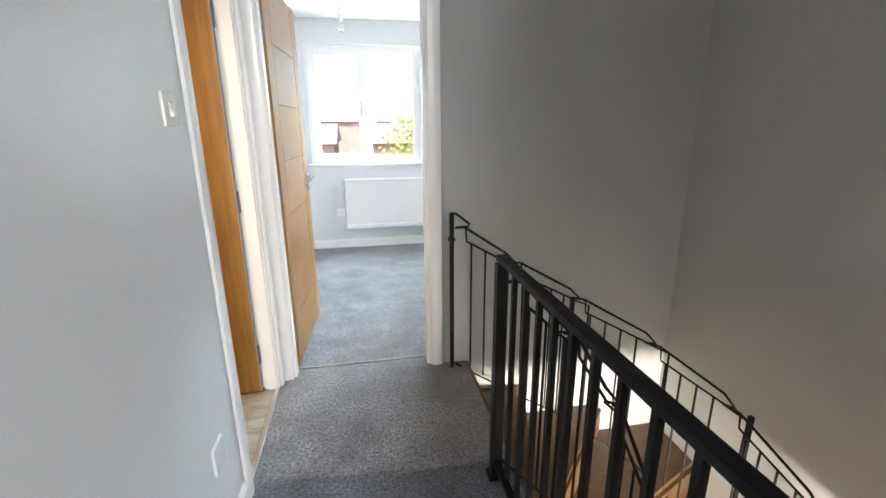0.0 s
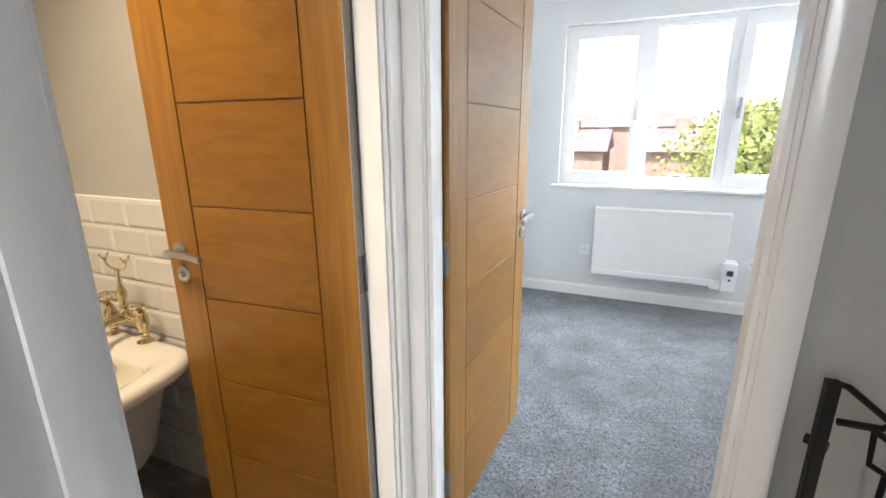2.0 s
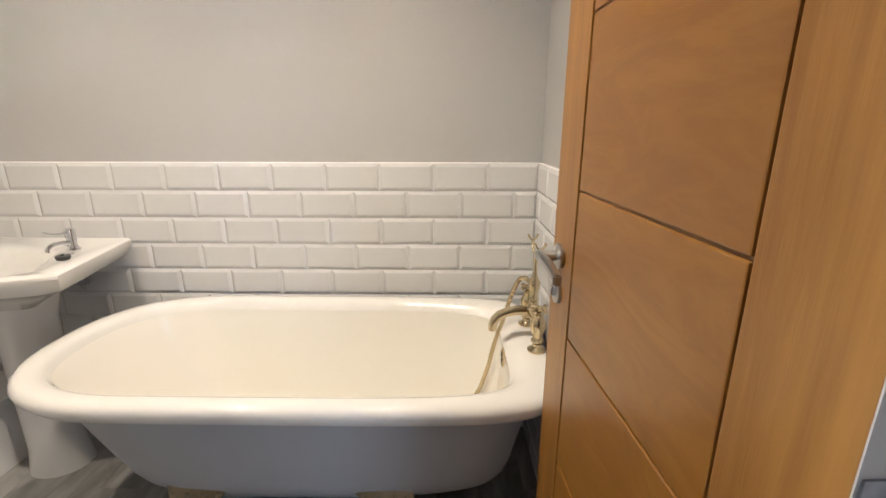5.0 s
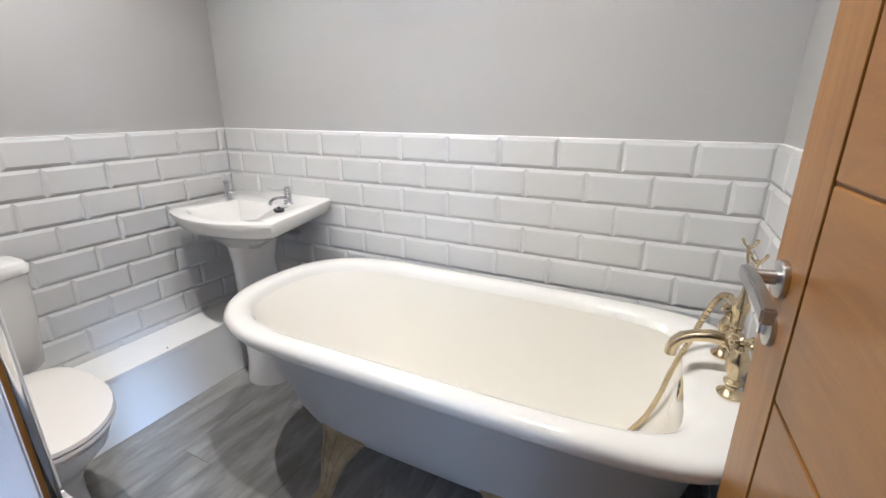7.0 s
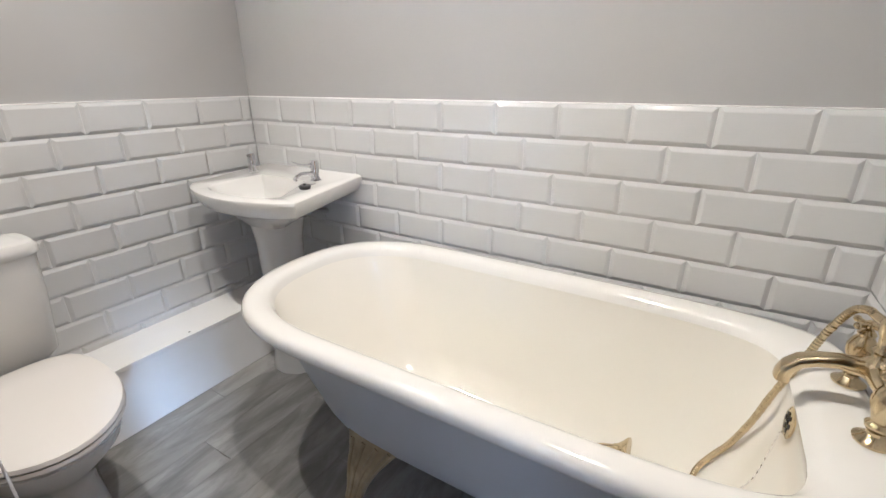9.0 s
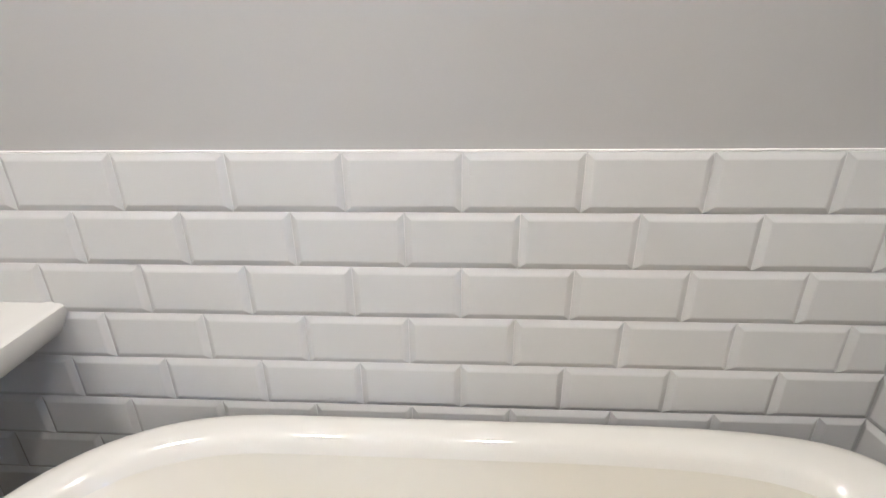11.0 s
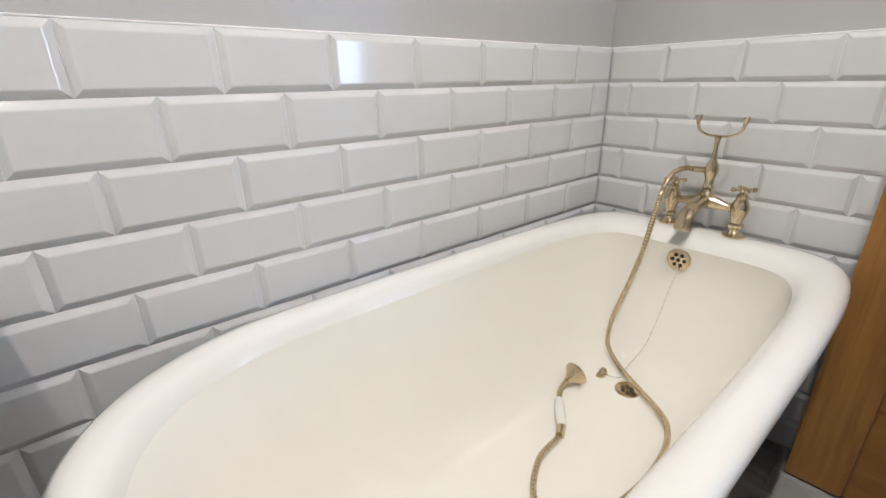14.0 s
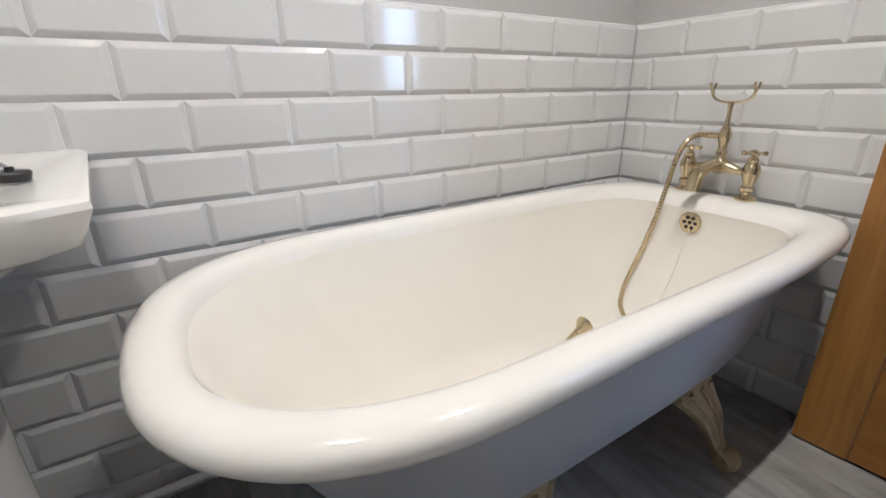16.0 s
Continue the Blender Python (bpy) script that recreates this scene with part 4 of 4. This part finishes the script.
part("rose", lathem([(0, 0), (0.009, 0), (0.012, 0.010), (0.022, 0.024), (0.034, 0.036), (0.036, 0.042), (0.031, 0.043), (0, 0.040)], (-1.689, 1.694, 0.214), pose(0, 0, 0, -78, 20, 0), 22), BRASS, sh, smooth=True)

pl = thing("bath_plug", pose(-1.665, 1.832, 0.19), "brass bath plug on a fine chain beside the drain", "plug")
part("stopper", lathem([(0, 0), (0.020, 0), (0.024, 0.004), (0.024, 0.011), (0.020, 0.013), (0, 0.013)], (-1.665, 1.832, 0.183), pose(0, 0, 0, 12, -8, 0), 20), BRASS, pl, smooth=True)
part("ring", lathem([(0, 0), (0.004, 0), (0.004, 0.006), (0, 0.006)], (-1.665, 1.832, 0.195), "z", 10), CHROME, pl)
cp = spline(lifted([(-1.562, 2.000, 0.525), (-1.572, 1.995, 0.46), (-1.585, 1.985, 0.36), (-1.605, 1.965, 0.25), (-1.630, 1.925, 0.175), (-1.625, 1.89, 0.158), (-1.655, 1.865, 0.158), (-1.681, 1.860, 0.165)]), 9)
part("chain", tube(bmesh.new(), cp, lambda u: 0.0014 + 0.0009 * (1 if int(u * (len(cp) - 1)) % 2 else -1), 6), CHROME, pl, "fine pale metal chain")


# ---- basin ----
def basin():
    b = thing("basin", pose(-1.72, 0.34, 0), "white ceramic pedestal basin in the tiled corner beside the bath", "basin")
    zt = 0.811
    cx0, y0, y1, cy = XW + 0.003, 0.022, 0.652, 0.337

    def outline(inset, z, n=12):
        """Back corners on the wall, bowed front with chamfered corners."""
        pts = [(cx0, y0 + 0.025 + inset), (cx0, y1 - 0.042 - inset)]
        pts.append((-1.568 - inset, y1 - 0.012 - inset))
        pts.append((-1.563 - inset, y1 - 0.016 - inset * 1.05))
        for k in range(1, n):
            u = k / n
            y = (y1 - 0.032) * (1 - u) + (y0 + 0.032) * u
            pts.append((-1.560 - inset + 0.082 * math.sin(math.pi * u) ** 0.8, y))
        pts.append((-1.570 - inset, y0 + 0.022 + inset * 1.1))
        pts.append((-1.585 - inset, y0 + 0.012 + inset))
        return [(x, y, z) for x, y in pts]

    bm = bmesh.new()
    rows = [outline(0.034, zt - 0.068), outline(0.027, zt - 0.064), outline(0.013, zt - 0.040), outline(0.001, zt - 0.014), outline(0.003, zt - 0.005), outline(0.012, zt)]
    n = len(rows[0])
    vs = [[bm.verts.new(p) for p in r] for r in rows]
    for a, c in zip(vs, vs[1:]):
        for k in range(n):
            bm.faces.new((a[k], a[(k + 1) % n], c[(k + 1) % n], c[k]))
    # bowl opening, same count of points, set forward of the tap deck
    bcx, bcy = -1.665, cy

    def bowl(rx, ry, z):
        out = []
        for p in rows[-1]:
            a = math.atan2((p[1] - bcy) / 0.27, (p[0] - bcx) / 0.17)
            c, s = math.cos(a), math.sin(a)
            out.append((bcx + rx * math.copysign(abs(c) ** 0.8, c), bcy + ry * math.copysign(abs(s) ** 0.8, s), z))
        return out

    for r in (bowl(0.135, 0.215, zt - 0.001), bowl(0.128, 0.205, zt - 0.008), bowl(0.115, 0.18, zt - 0.05), bowl(0.085, 0.13, zt - 0.10), bowl(0.03, 0.04, zt - 0.122)):
        v = [bm.verts.new(p) for p in r]
        for k in range(n):
            bm.faces.new((vs[-1][k], vs[-1][(k + 1) % n], v[(k + 1) % n], v[k]))
        vs.append(v)
    bm.faces.new(vs[-1])
    # underside of the bowl down to the pedestal
    prev = vs[0]
    for s, z in ((0.84, zt - 0.074), (0.66, zt - 0.105), (0.42, zt - 0.150)):
        v = [bm.verts.new((-1.70 + (p[0] + 1.70) * s, bcy + (p[1] - bcy) * s, z)) for p in rows[0]]
        for k in range(n):
            bm.faces.new((prev[(k + 1) % n], prev[k], v[k], v[(k + 1) % n]))
        prev = v
    bm.faces.new(prev[::-1])
    for v in bm.verts:      # the tap deck rises towards the wall
        v.co.z += 0.024 * max(0.0, min(1.0, (-1.62 - v.co.x) / 0.28))
    part("bowl", bm, CERAMIC, b, smooth=True)
    rings = []
    for z, rx, ry in ((0.001, 0.092, 0.108), (0.02, 0.090, 0.105), (0.10, 0.080, 0.092), (0.40, 0.080, 0.092), (0.60, 0.086, 0.098), (0.70, 0.098, 0.125)):
        rings.append([(-1.712 + rx * math.cos(2 * math.pi * k / 28), 0.350 + ry * math.sin(2 * math.pi * k / 28), z) for k in range(28)])
    part("pedestal", loft(bmesh.new(), rings), CERAMIC, b, "white ceramic pedestal column", smooth=True)
    part("overflow_slot", boxm(-1.794, -1.786, 0.300, 0.340, zt - 0.018, zt - 0.007, bevel=0.002), DARKHOLE, b, "dark overflow slot")
    part("waste_hole", lathem([(0, 0), (0.022, 0), (0.021, 0.003), (0.012, 0.001), (0, 0.001)], (-1.665, 0.337, zt - 0.118), "z", 18), CHROME, b, "chrome waste ring", smooth=True)
    part("waste_pipe", tubem([(-1.86, 0.41, 0.735), (-1.86, 0.41, 0.68), (-1.925, 0.41, 0.66)], 0.012, 12), STEEL, b, "steel waste pipe", smooth=True)
    for y, turn in ((0.135, 48), (0.505, -12)):
        t = thing("basin_tap", pose(-1.795, y, zt + 0.0155, 0, 0, turn) @ Matrix.Diagonal((0.84, 0.84, 0.84, 1)), "chrome lever basin tap" + (" with its lever turned aside" if turn > 0 else " beside the black plug"), "tap", "taps on the basin")
        lpart("body", lathem([(0, 0), (0.024, 0), (0.025, 0.004), (0.019, 0.010), (0.016, 0.024), (0.019, 0.045), (0.017, 0.052), (0, 0.052)], (0, 0, 0), "z", 20), CHROME, t, smooth=True)
        lpart("spout", tubem(spline([(0.005, 0, 0.030), (0.045, 0, 0.038), (0.080, 0, 0.036), (0.098, 0, 0.024), (0.100, 0, 0.014)], 5), lambda u: 0.0115 - 0.002 * u, 12), CHROME, t, smooth=True)
        hd = lpart("head", lathem([(0, 0.052), (0.0195, 0.052), (0.0195, 0.085), (0.017, 0.092), (0, 0.092)], (0, 0, 0), "z", 20), CHROME, t, smooth=True)
        lv = bmesh.new()
        loft(lv, [[(x, a * w, z + c * 0.0035) for a, c in ((-1, -1), (1, -1), (1, 1), (-1, 1))] for x, w, z in ((0.008, 0.006, 0.080), (0.04, 0.0055, 0.078), (0.075, 0.008, 0.084), (0.100, 0.009, 0.096))])
        bmesh.ops.bevel(lv, geom=lv.edges[:], offset=0.0018, segments=2, affect="EDGES")
        lpart("lever", lv, CHROME, t, smooth=True)
    p = thing("basin_plug", pose(-1.72, 0.56, zt), "black rubber basin plug on a chain beside the tap", "plug")
    part("stopper", lathem([(0, 0), (0.019, 0), (0.022, 0.010), (0.020, 0.013), (0, 0.013)], (-1.700, 0.548, zt + 0.0012 + 0.008), "z", 18), BLACK, p, smooth=True)
    part("tab", tubem([(-1.700, 0.548, zt + 0.013 + 0.008), (-1.700, 0.548, zt + 0.020 + 0.008)], 0.005, 8), BLACK, p)
    part("chain", tubem(spline([(-1.700, 0.548, zt + 0.018 + 0.008), (-1.750, 0.535, zt + 0.006 + 0.008), (-1.775, 0.520, zt + 0.003 + 0.008), (-1.790, 0.490, zt + 0.003 + 0.008)], 5), 0.0018, 6), CHROME, p)


basin()

# ---- pipe box ----
pb = thing("pipe_boxing", pose(-1.5, 0.1, 0), "white gloss boxed pipe ledge along the tiled end wall", "boxing")
part("front_panel", boxm(XW + 0.001, -0.66, 0.172, 0.188, 0.001, 0.255, bevel=0.0015), TRIM, pb)
part("top_panel", boxm(XW + 0.001, -0.66, YS + 0.001, 0.190, 0.256, 0.272, bevel=0.0015), TRIM, pb)
part("end_panel", boxm(-0.66, -0.645, YS + 0.001, 0.188, 0.001, 0.255, bevel=0.0015), TRIM, pb)
part("screw", lathem([(0, 0), (0.004, 0), (0.004, 0.001), (0, 0.001)], (-1.38, 0.165, 0.272), "z", 10), DARKHOLE, pb, "small dark screw head")


# ---- toilet ----
def toilet():
    cx = -0.845
    t = thing("toilet", pose(cx, 0.4, 0), "white close coupled toilet with its lid down", "toilet")
    y0 = 0.02

    def oval(w, ya, yb, z, n=36, e=0.9):
        out = []
        for k in range(n):
            a = 2 * math.pi * k / n
            c, s = math.cos(a), math.sin(a)
            ym = ya + (yb - ya) * 0.42
            if s > 0:
                out.append((cx + w * c, ym + (yb - ym) * s, z))
            else:
                out.append((cx + w * math.copysign(abs(c) ** 0.55, c), ym + (ym - ya) * math.copysign(abs(s) ** 0.55, s), z))
        return out

    part("pan", loft(bmesh.new(), [oval(0.105, 0.20, 0.50, 0.001), oval(0.10, 0.205, 0.495, 0.05), oval(0.098, 0.21, 0.50, 0.16), oval(0.13, 0.20, 0.58, 0.26), oval(0.168, 0.195, 0.665, 0.34), oval(0.178, 0.195, 0.685, 0.385), oval(0.172, 0.20, 0.68, 0.395)]), CERAMIC, t, smooth=True)
    part("seat", loft(bmesh.new(), [oval(0.180, 0.225, 0.690, 0.3955), oval(0.184, 0.22, 0.694, 0.402), oval(0.182, 0.222, 0.692, 0.411)]), SEATP, t, smooth=True)
    part("lid", loft(bmesh.new(), [oval(0.180, 0.215, 0.690, 0.4125), oval(0.185, 0.21, 0.695, 0.418), oval(0.182, 0.213, 0.692, 0.428), oval(0.165, 0.23, 0.67, 0.434), oval(0.08, 0.32, 0.54, 0.437)]), SEATP, t, "white plastic lid, closed", smooth=True)
    bm = bmesh.new()
    rings = []
    for z, w, d in ((0.40, 0.150, 0.135), (0.42, 0.165, 0.15), (0.60, 0.182, 0.162), (0.725, 0.187, 0.166)):
        rings.append([(cx + w * math.copysign(abs(math.cos(a)) ** 0.3, math.cos(a)), y0 + d / 2 + d / 2 * math.copysign(abs(math.sin(a)) ** 0.3, math.sin(a)), z) for a in [2 * math.pi * (k + 0.5) / 40 for k in range(40)]])
    part("cistern", loft(bm, rings), CERAMIC, t, smooth=True)
    rings = []
    for z, w, d in ((0.7255, 0.190, 0.172), (0.732, 0.197, 0.180), (0.752, 0.197, 0.180), (0.764, 0.188, 0.168), (0.768, 0.165, 0.14)):
        rings.append([(cx + w * math.copysign(abs(math.cos(a)) ** 0.35, math.cos(a)), y0 + 0.168 / 2 + d / 2 * math.copysign(abs(math.sin(a)) ** 0.35, math.sin(a)), z) for a in [2 * math.pi * (k + 0.5) / 40 for k in range(40)]])
    part("cistern_lid", loft(bmesh.new(), rings), CERAMIC, t, smooth=True)
    for sx in (-1, 1):
        part("seat_hinge", lathem([(0, 0), (0.013, 0), (0.013, 0.02), (0, 0.022)], (cx + sx * 0.075, 0.215, 0.398), "z", 12), CHROME, t)


toilet()


# ---- towel radiator and pull cord ----
def towel_rail():
    r = thing("towel_radiator", pose(-0.63, 0.95, 0.25), "chrome ladder towel radiator on the wall by the doorway", "radiator")
    x, ya, yb, z0, z1 = -0.640, 0.745, 1.195, 0.22, 1.02
    for y in (ya, yb):
        part("upright", tubem([(x, y, z0), (x, y, z1)], 0.019, 14), CHROME, r, smooth=True)
        part("cap", lathem([(0, 0), (0.0195, 0), (0.017, 0.006), (0, 0.008)], (x, y, z1), "z", 14), CHROME, r, smooth=True)
    z = z0 + 0.05
    while z < z1 - 0.03:
        part("rung", tubem([(x - 0.010, ya, z), (x - 0.010, yb, z)], 0.0085, 10), CHROME, r, smooth=True)
        z += 0.042
    for y in (ya, yb):
        for z in (z0 + 0.12, z1 - 0.12):
            part("bracket", tubem([(x, y, z), (XE - 0.005, y, z)], 0.008, 10), CHROME, r)


towel_rail()
cord = thing("pull_cord", pose(-0.75, 0.9, H_CEIL), "white light pull cord with a bell shaped end", "pull cord")
CPX, CPY = -0.700, 1.05
part("switch_box", lathem([(0, -0.03), (0.038, -0.03), (0.042, -0.004), (0, -0.004)], (CPX, CPY, H_CEIL + 0.003), "z", 20), PVC, cord, smooth=True)
part("string", tubem([(CPX, CPY, H_CEIL - 0.03), (CPX, CPY, 0.60)], 0.0018, 8), CORD, cord)
part("bell", lathem([(0, 0), (0.017, 0), (0.0175, 0.004), (0.012, 0.018), (0.006, 0.034), (0.003, 0.045), (0, 0.045)], (CPX, CPY, 0.545), "z", 18), CORD, cord, smooth=True)

# low pipe by the foot of the west wall
pipe = thing("floor_pipe", pose(-1.85, 0.8, 0), "white painted pipe low along the tiled wall behind the bath", "pipe")
part("tube", tubem([(XW + 0.03, 0.20, 0.05), (XW + 0.03, 2.12, 0.05)], 0.011, 10), TRIM, pipe, smooth=True)
part("clip", boxm(XW + 0.001, XW + 0.045, 0.93, 0.96, 0.03, 0.072, bevel=0.004), PVC, pipe)


# ---- outside ----
structure("ground", boxm(-300, 300, 5.14, 600, -2.9, -2.75), GRASS, "grass and gardens outside the window")
structure("road", boxm(-60, 60, 14, 20, -2.9, -2.745), ASPHALT, "grey asphalt road outside")


def house(x, y, w, label):
    h = thing("house", pose(x, y, -2.75), label, "house")
    wall = lpart("wall", boxm(-w / 2, w / 2, 0, 7, 0, 3.2), BRICK, h)
    roof = bmesh.new()
    loft(roof, [[(xx, -0.4, 3.2), (xx, 3.5, 4.25), (xx, 7.4, 3.2)] for xx in (-w / 2 - 0.2, w / 2 + 0.2)])
    rf = lpart("roof", roof, ROOF, h)
    for cx in (-w * 0.3, w * 0.3):
        local(part("chimney", boxm(cx - 0.35, cx + 0.35, 3.1, 3.9, 3.9, 4.7), BRICK), rf)
    for wx in (-w * 0.3, 0, w * 0.3):
        win = lpart("window", boxm(wx - 0.7, wx + 0.7, -0.06, 0.02, 1.0, 2.2), PVC, h, "white framed window")
        for s in (-0.32, 0.32):
            local(part("pane", boxm(wx + s - 0.27, wx + s + 0.27, -0.075, -0.061, 1.08, 2.12), GLASSD), win)
    return h


house(-6.0, 24, 9.5, "red brick bungalow with a red brown tiled roof")
house(5.2, 24, 9.5, "red brick bungalow with a red brown tiled roof and chimneys")
house(16.5, 26, 9.5, "red brick bungalow with a red brown tiled roof")
h4 = house(-5, 47, 22, "long red brick terrace behind the bungalows")
h4.scale = (1, 1, 1.42)
h5 = house(16, 49, 22, "long red brick terrace behind the bungalows")
h5.scale = (1, 1, 1.42)


def tree(x, y, s):
    t = thing("tree", pose(x, y, -2.75), "small leafy yellow green garden tree", "tree")
    bm = bmesh.new()
    tube(bm, spline([(0, 0, 0), (0.05, 0.02, 0.9 * s), (0.0, 0, 1.7 * s), (0.1, 0, 2.4 * s)], 4), lambda u: 0.16 - 0.11 * u, 8)
    for k in range(6):
        a = k * 1.05
        tube(bm, [(0, 0, (1.1 + 0.15 * k) * s), (math.cos(a) * 0.9 * s, math.sin(a) * 0.9 * s, (1.9 + 0.18 * k) * s)], lambda u: 0.06 - 0.04 * u, 6)
    lpart("trunk", bm, BARK, t)
    rnd = random.Random(5)
    verts, faces = [], []
    for _ in range(4200):
        u, v, r = rnd.random() * 6.283, rnd.uniform(-0.75, 1), rnd.random() ** 0.4
        q = math.sqrt(1 - v * v)
        lump = 1 + 0.28 * math.sin(3 * u + 2.3 * v) + 0.15 * math.sin(7 * u + 1)
        c = Vector((q * math.cos(u) * r * lump * 1.45 * s, q * math.sin(u) * r * lump * 1.3 * s, 2.45 * s + v * r * 1.15 * s))
        a, b = Vector([rnd.uniform(-1, 1) for _ in range(3)]).normalized() * 0.10, Vector([rnd.uniform(-1, 1) for _ in range(3)]).normalized() * 0.06
        i = len(verts)
        verts += [c - a, c + b, c + a, c - b]
        faces.append((i, i + 1, i + 2, i + 3))
    me = bpy.data.meshes.new("crown")
    me.from_pydata(verts, [], faces)
    me.materials.append(LEAF)
    o = new("crown", me)
    local(o, t)


tree(3.3, 16.0, 1.38)
car = thing("car", pose(1.4, 15.2, -2.745), "white parked car on the road outside", "car")
bm = bmesh.new()
loft(bm, [[(x, y, z) for x, z in ((-2.1, 0.3), (-2.1, 0.75), (-1.6, 0.92), (-0.9, 1.38), (0.6, 1.42), (1.2, 0.95), (2.0, 0.8), (2.1, 0.3))] for y in (-0.85, 0.85)])
lpart("body", bm, CARP, car)
for wx in (-1.3, 1.3):
    for wy in (-0.8, 0.8):
        w = lpart("wheel", lathem([(0, -0.1), (0.3, -0.1), (0.32, 0), (0.3, 0.1), (0, 0.1)], (wx, wy, 0.32), "y", 18), BLACK, car)
lpart("side_glass", boxm(-0.8, 0.9, -0.87, -0.851, 0.98, 1.3), GLASSD, car)


# ---- floor planks and wall tiles ----
def plank_mesh(w, l, t):
    bm = boxm(-l / 2, l / 2, -w / 2, w / 2, 0, t)
    me = bpy.data.meshes.new("plank")
    bm.to_mesh(me)
    bm.free()
    me.materials.append(VINYL)
    return me


def piece(name, me, m, parent):
    ob = new(name, me)
    ob.matrix_world = m
    ob.parent = parent
    return ob


cache = {}


def floor_planks():
    rnd = random.Random(3)
    pw, pl = 0.152, 0.92
    y, row = YS, 0
    while y < YN - 0.01:
        w = min(pw, YN - y)
        x = XW - (row * 0.37 % pl)
        while x < XE:
            a, b = max(x, XW), min(x + pl, -0.4925 if (y > 1.36) else XE)
            if b - a > 0.03:
                key = (round(w, 3), round(b - a, 3))
                me = cache.get(key) or cache.setdefault(key, plank_mesh(w - 0.0012, b - a - 0.0012, 0.005))
                piece("plank", me, pose((a + b) / 2, y + w / 2, -0.005), floor_bath)
            x += pl
        y += pw
        row += 1


def tile_mesh(w, h):
    """A bevelled metro tile: flat raised middle, sloping border. Local x along, z up, facing -y."""
    key = ("t", round(w, 3), round(h, 3))
    if key in cache:
        return cache[key]
    g, bv = 0.0004, 0.013
    x, z = w / 2 - g, h / 2 - g
    b = min(bv, w * 0.3)
    rings = [[(-x, 0.0, -z), (x, 0, -z), (x, 0, z), (-x, 0, z)], [(-x, -0.0006, -z), (x, -0.0006, -z), (x, -0.0006, z), (-x, -0.0006, z)],
             [(-x + b - 0.0025, -0.0062, -z + bv - 0.0025), (x - b + 0.0025, -0.0062, -z + bv - 0.0025), (x - b + 0.0025, -0.0062, z - bv + 0.0025), (-x + b - 0.0025, -0.0062, z - bv + 0.0025)],
             [(-x + b, -0.0070, -z + bv), (x - b, -0.0070, -z + bv), (x - b, -0.0070, z - bv), (-x + b, -0.0070, z - bv)]]
    bm = bmesh.new()
    loft(bm, rings)
    bmesh.ops.recalc_face_normals(bm, faces=bm.faces)
    me = bpy.data.meshes.new("tile")
    bm.to_mesh(me)
    bm.free()
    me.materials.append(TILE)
    return cache.setdefault(key, me)


def tile_wall(parent, start, length, joint0, turn, rows=11, top=1.12, pv=0.1025, ph=0.2, skip_below=0.0):
    """start: the wall's left end as one faces it; joint0: how far along the first joint of the top row lies."""
    d = Vector((math.cos(radians(turn)), math.sin(radians(turn)), 0))
    for r in range(rows):
        z1 = top - r * pv
        z0 = max(z1 - pv, 0.0)
        if z1 - z0 < 0.02:
            continue
        s = joint0 + (ph / 2 if r % 2 else 0)
        s -= ph * math.ceil(s / ph)
        while s < length:
            a, b = max(s, 0), min(s + ph, length)
            if b - a > 0.012:
                c = Vector(start) + d * ((a + b) / 2)
                piece("tile", tile_mesh(b - a, z1 - z0), pose(c.x, c.y, (z0 + z1) / 2, 0, 0, turn), parent)
            s += ph


floor_planks()
for nm, bm, par in (("grout", boxm(XW - 0.0088, XW - 0.0006, YS, YN, 0, 1.1195), wall_west), ("grout", boxm(XW, XE, YS - 0.0088, YS - 0.0006, 0, 1.1195), wall_south), ("grout", boxm(XW, XE, YN + 0.0006, YN + 0.0088, 0, 1.1195), wall_north)):
    part(nm, bm, GROUT, par)
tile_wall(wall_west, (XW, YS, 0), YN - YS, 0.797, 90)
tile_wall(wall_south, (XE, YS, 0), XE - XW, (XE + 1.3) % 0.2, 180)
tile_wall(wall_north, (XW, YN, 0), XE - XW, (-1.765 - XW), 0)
for nm, a in (("tile_trim", (XW - 0.0088, XW + 0.0015, YS, YN, 1.1198, 1.1232)), ("tile_trim", (XW + 0.0015, XE, YS - 0.0088, YS + 0.0015, 1.1198, 1.1232)), ("tile_trim", (XW + 0.0015, XE, YN - 0.0015, YN + 0.0088, 1.1198, 1.1232))):
    part(nm, boxm(*a, bevel=0.002), GROUT, wall_west if a[1] < -1.9 else (wall_south if a[2] < 0.5 else wall_north))
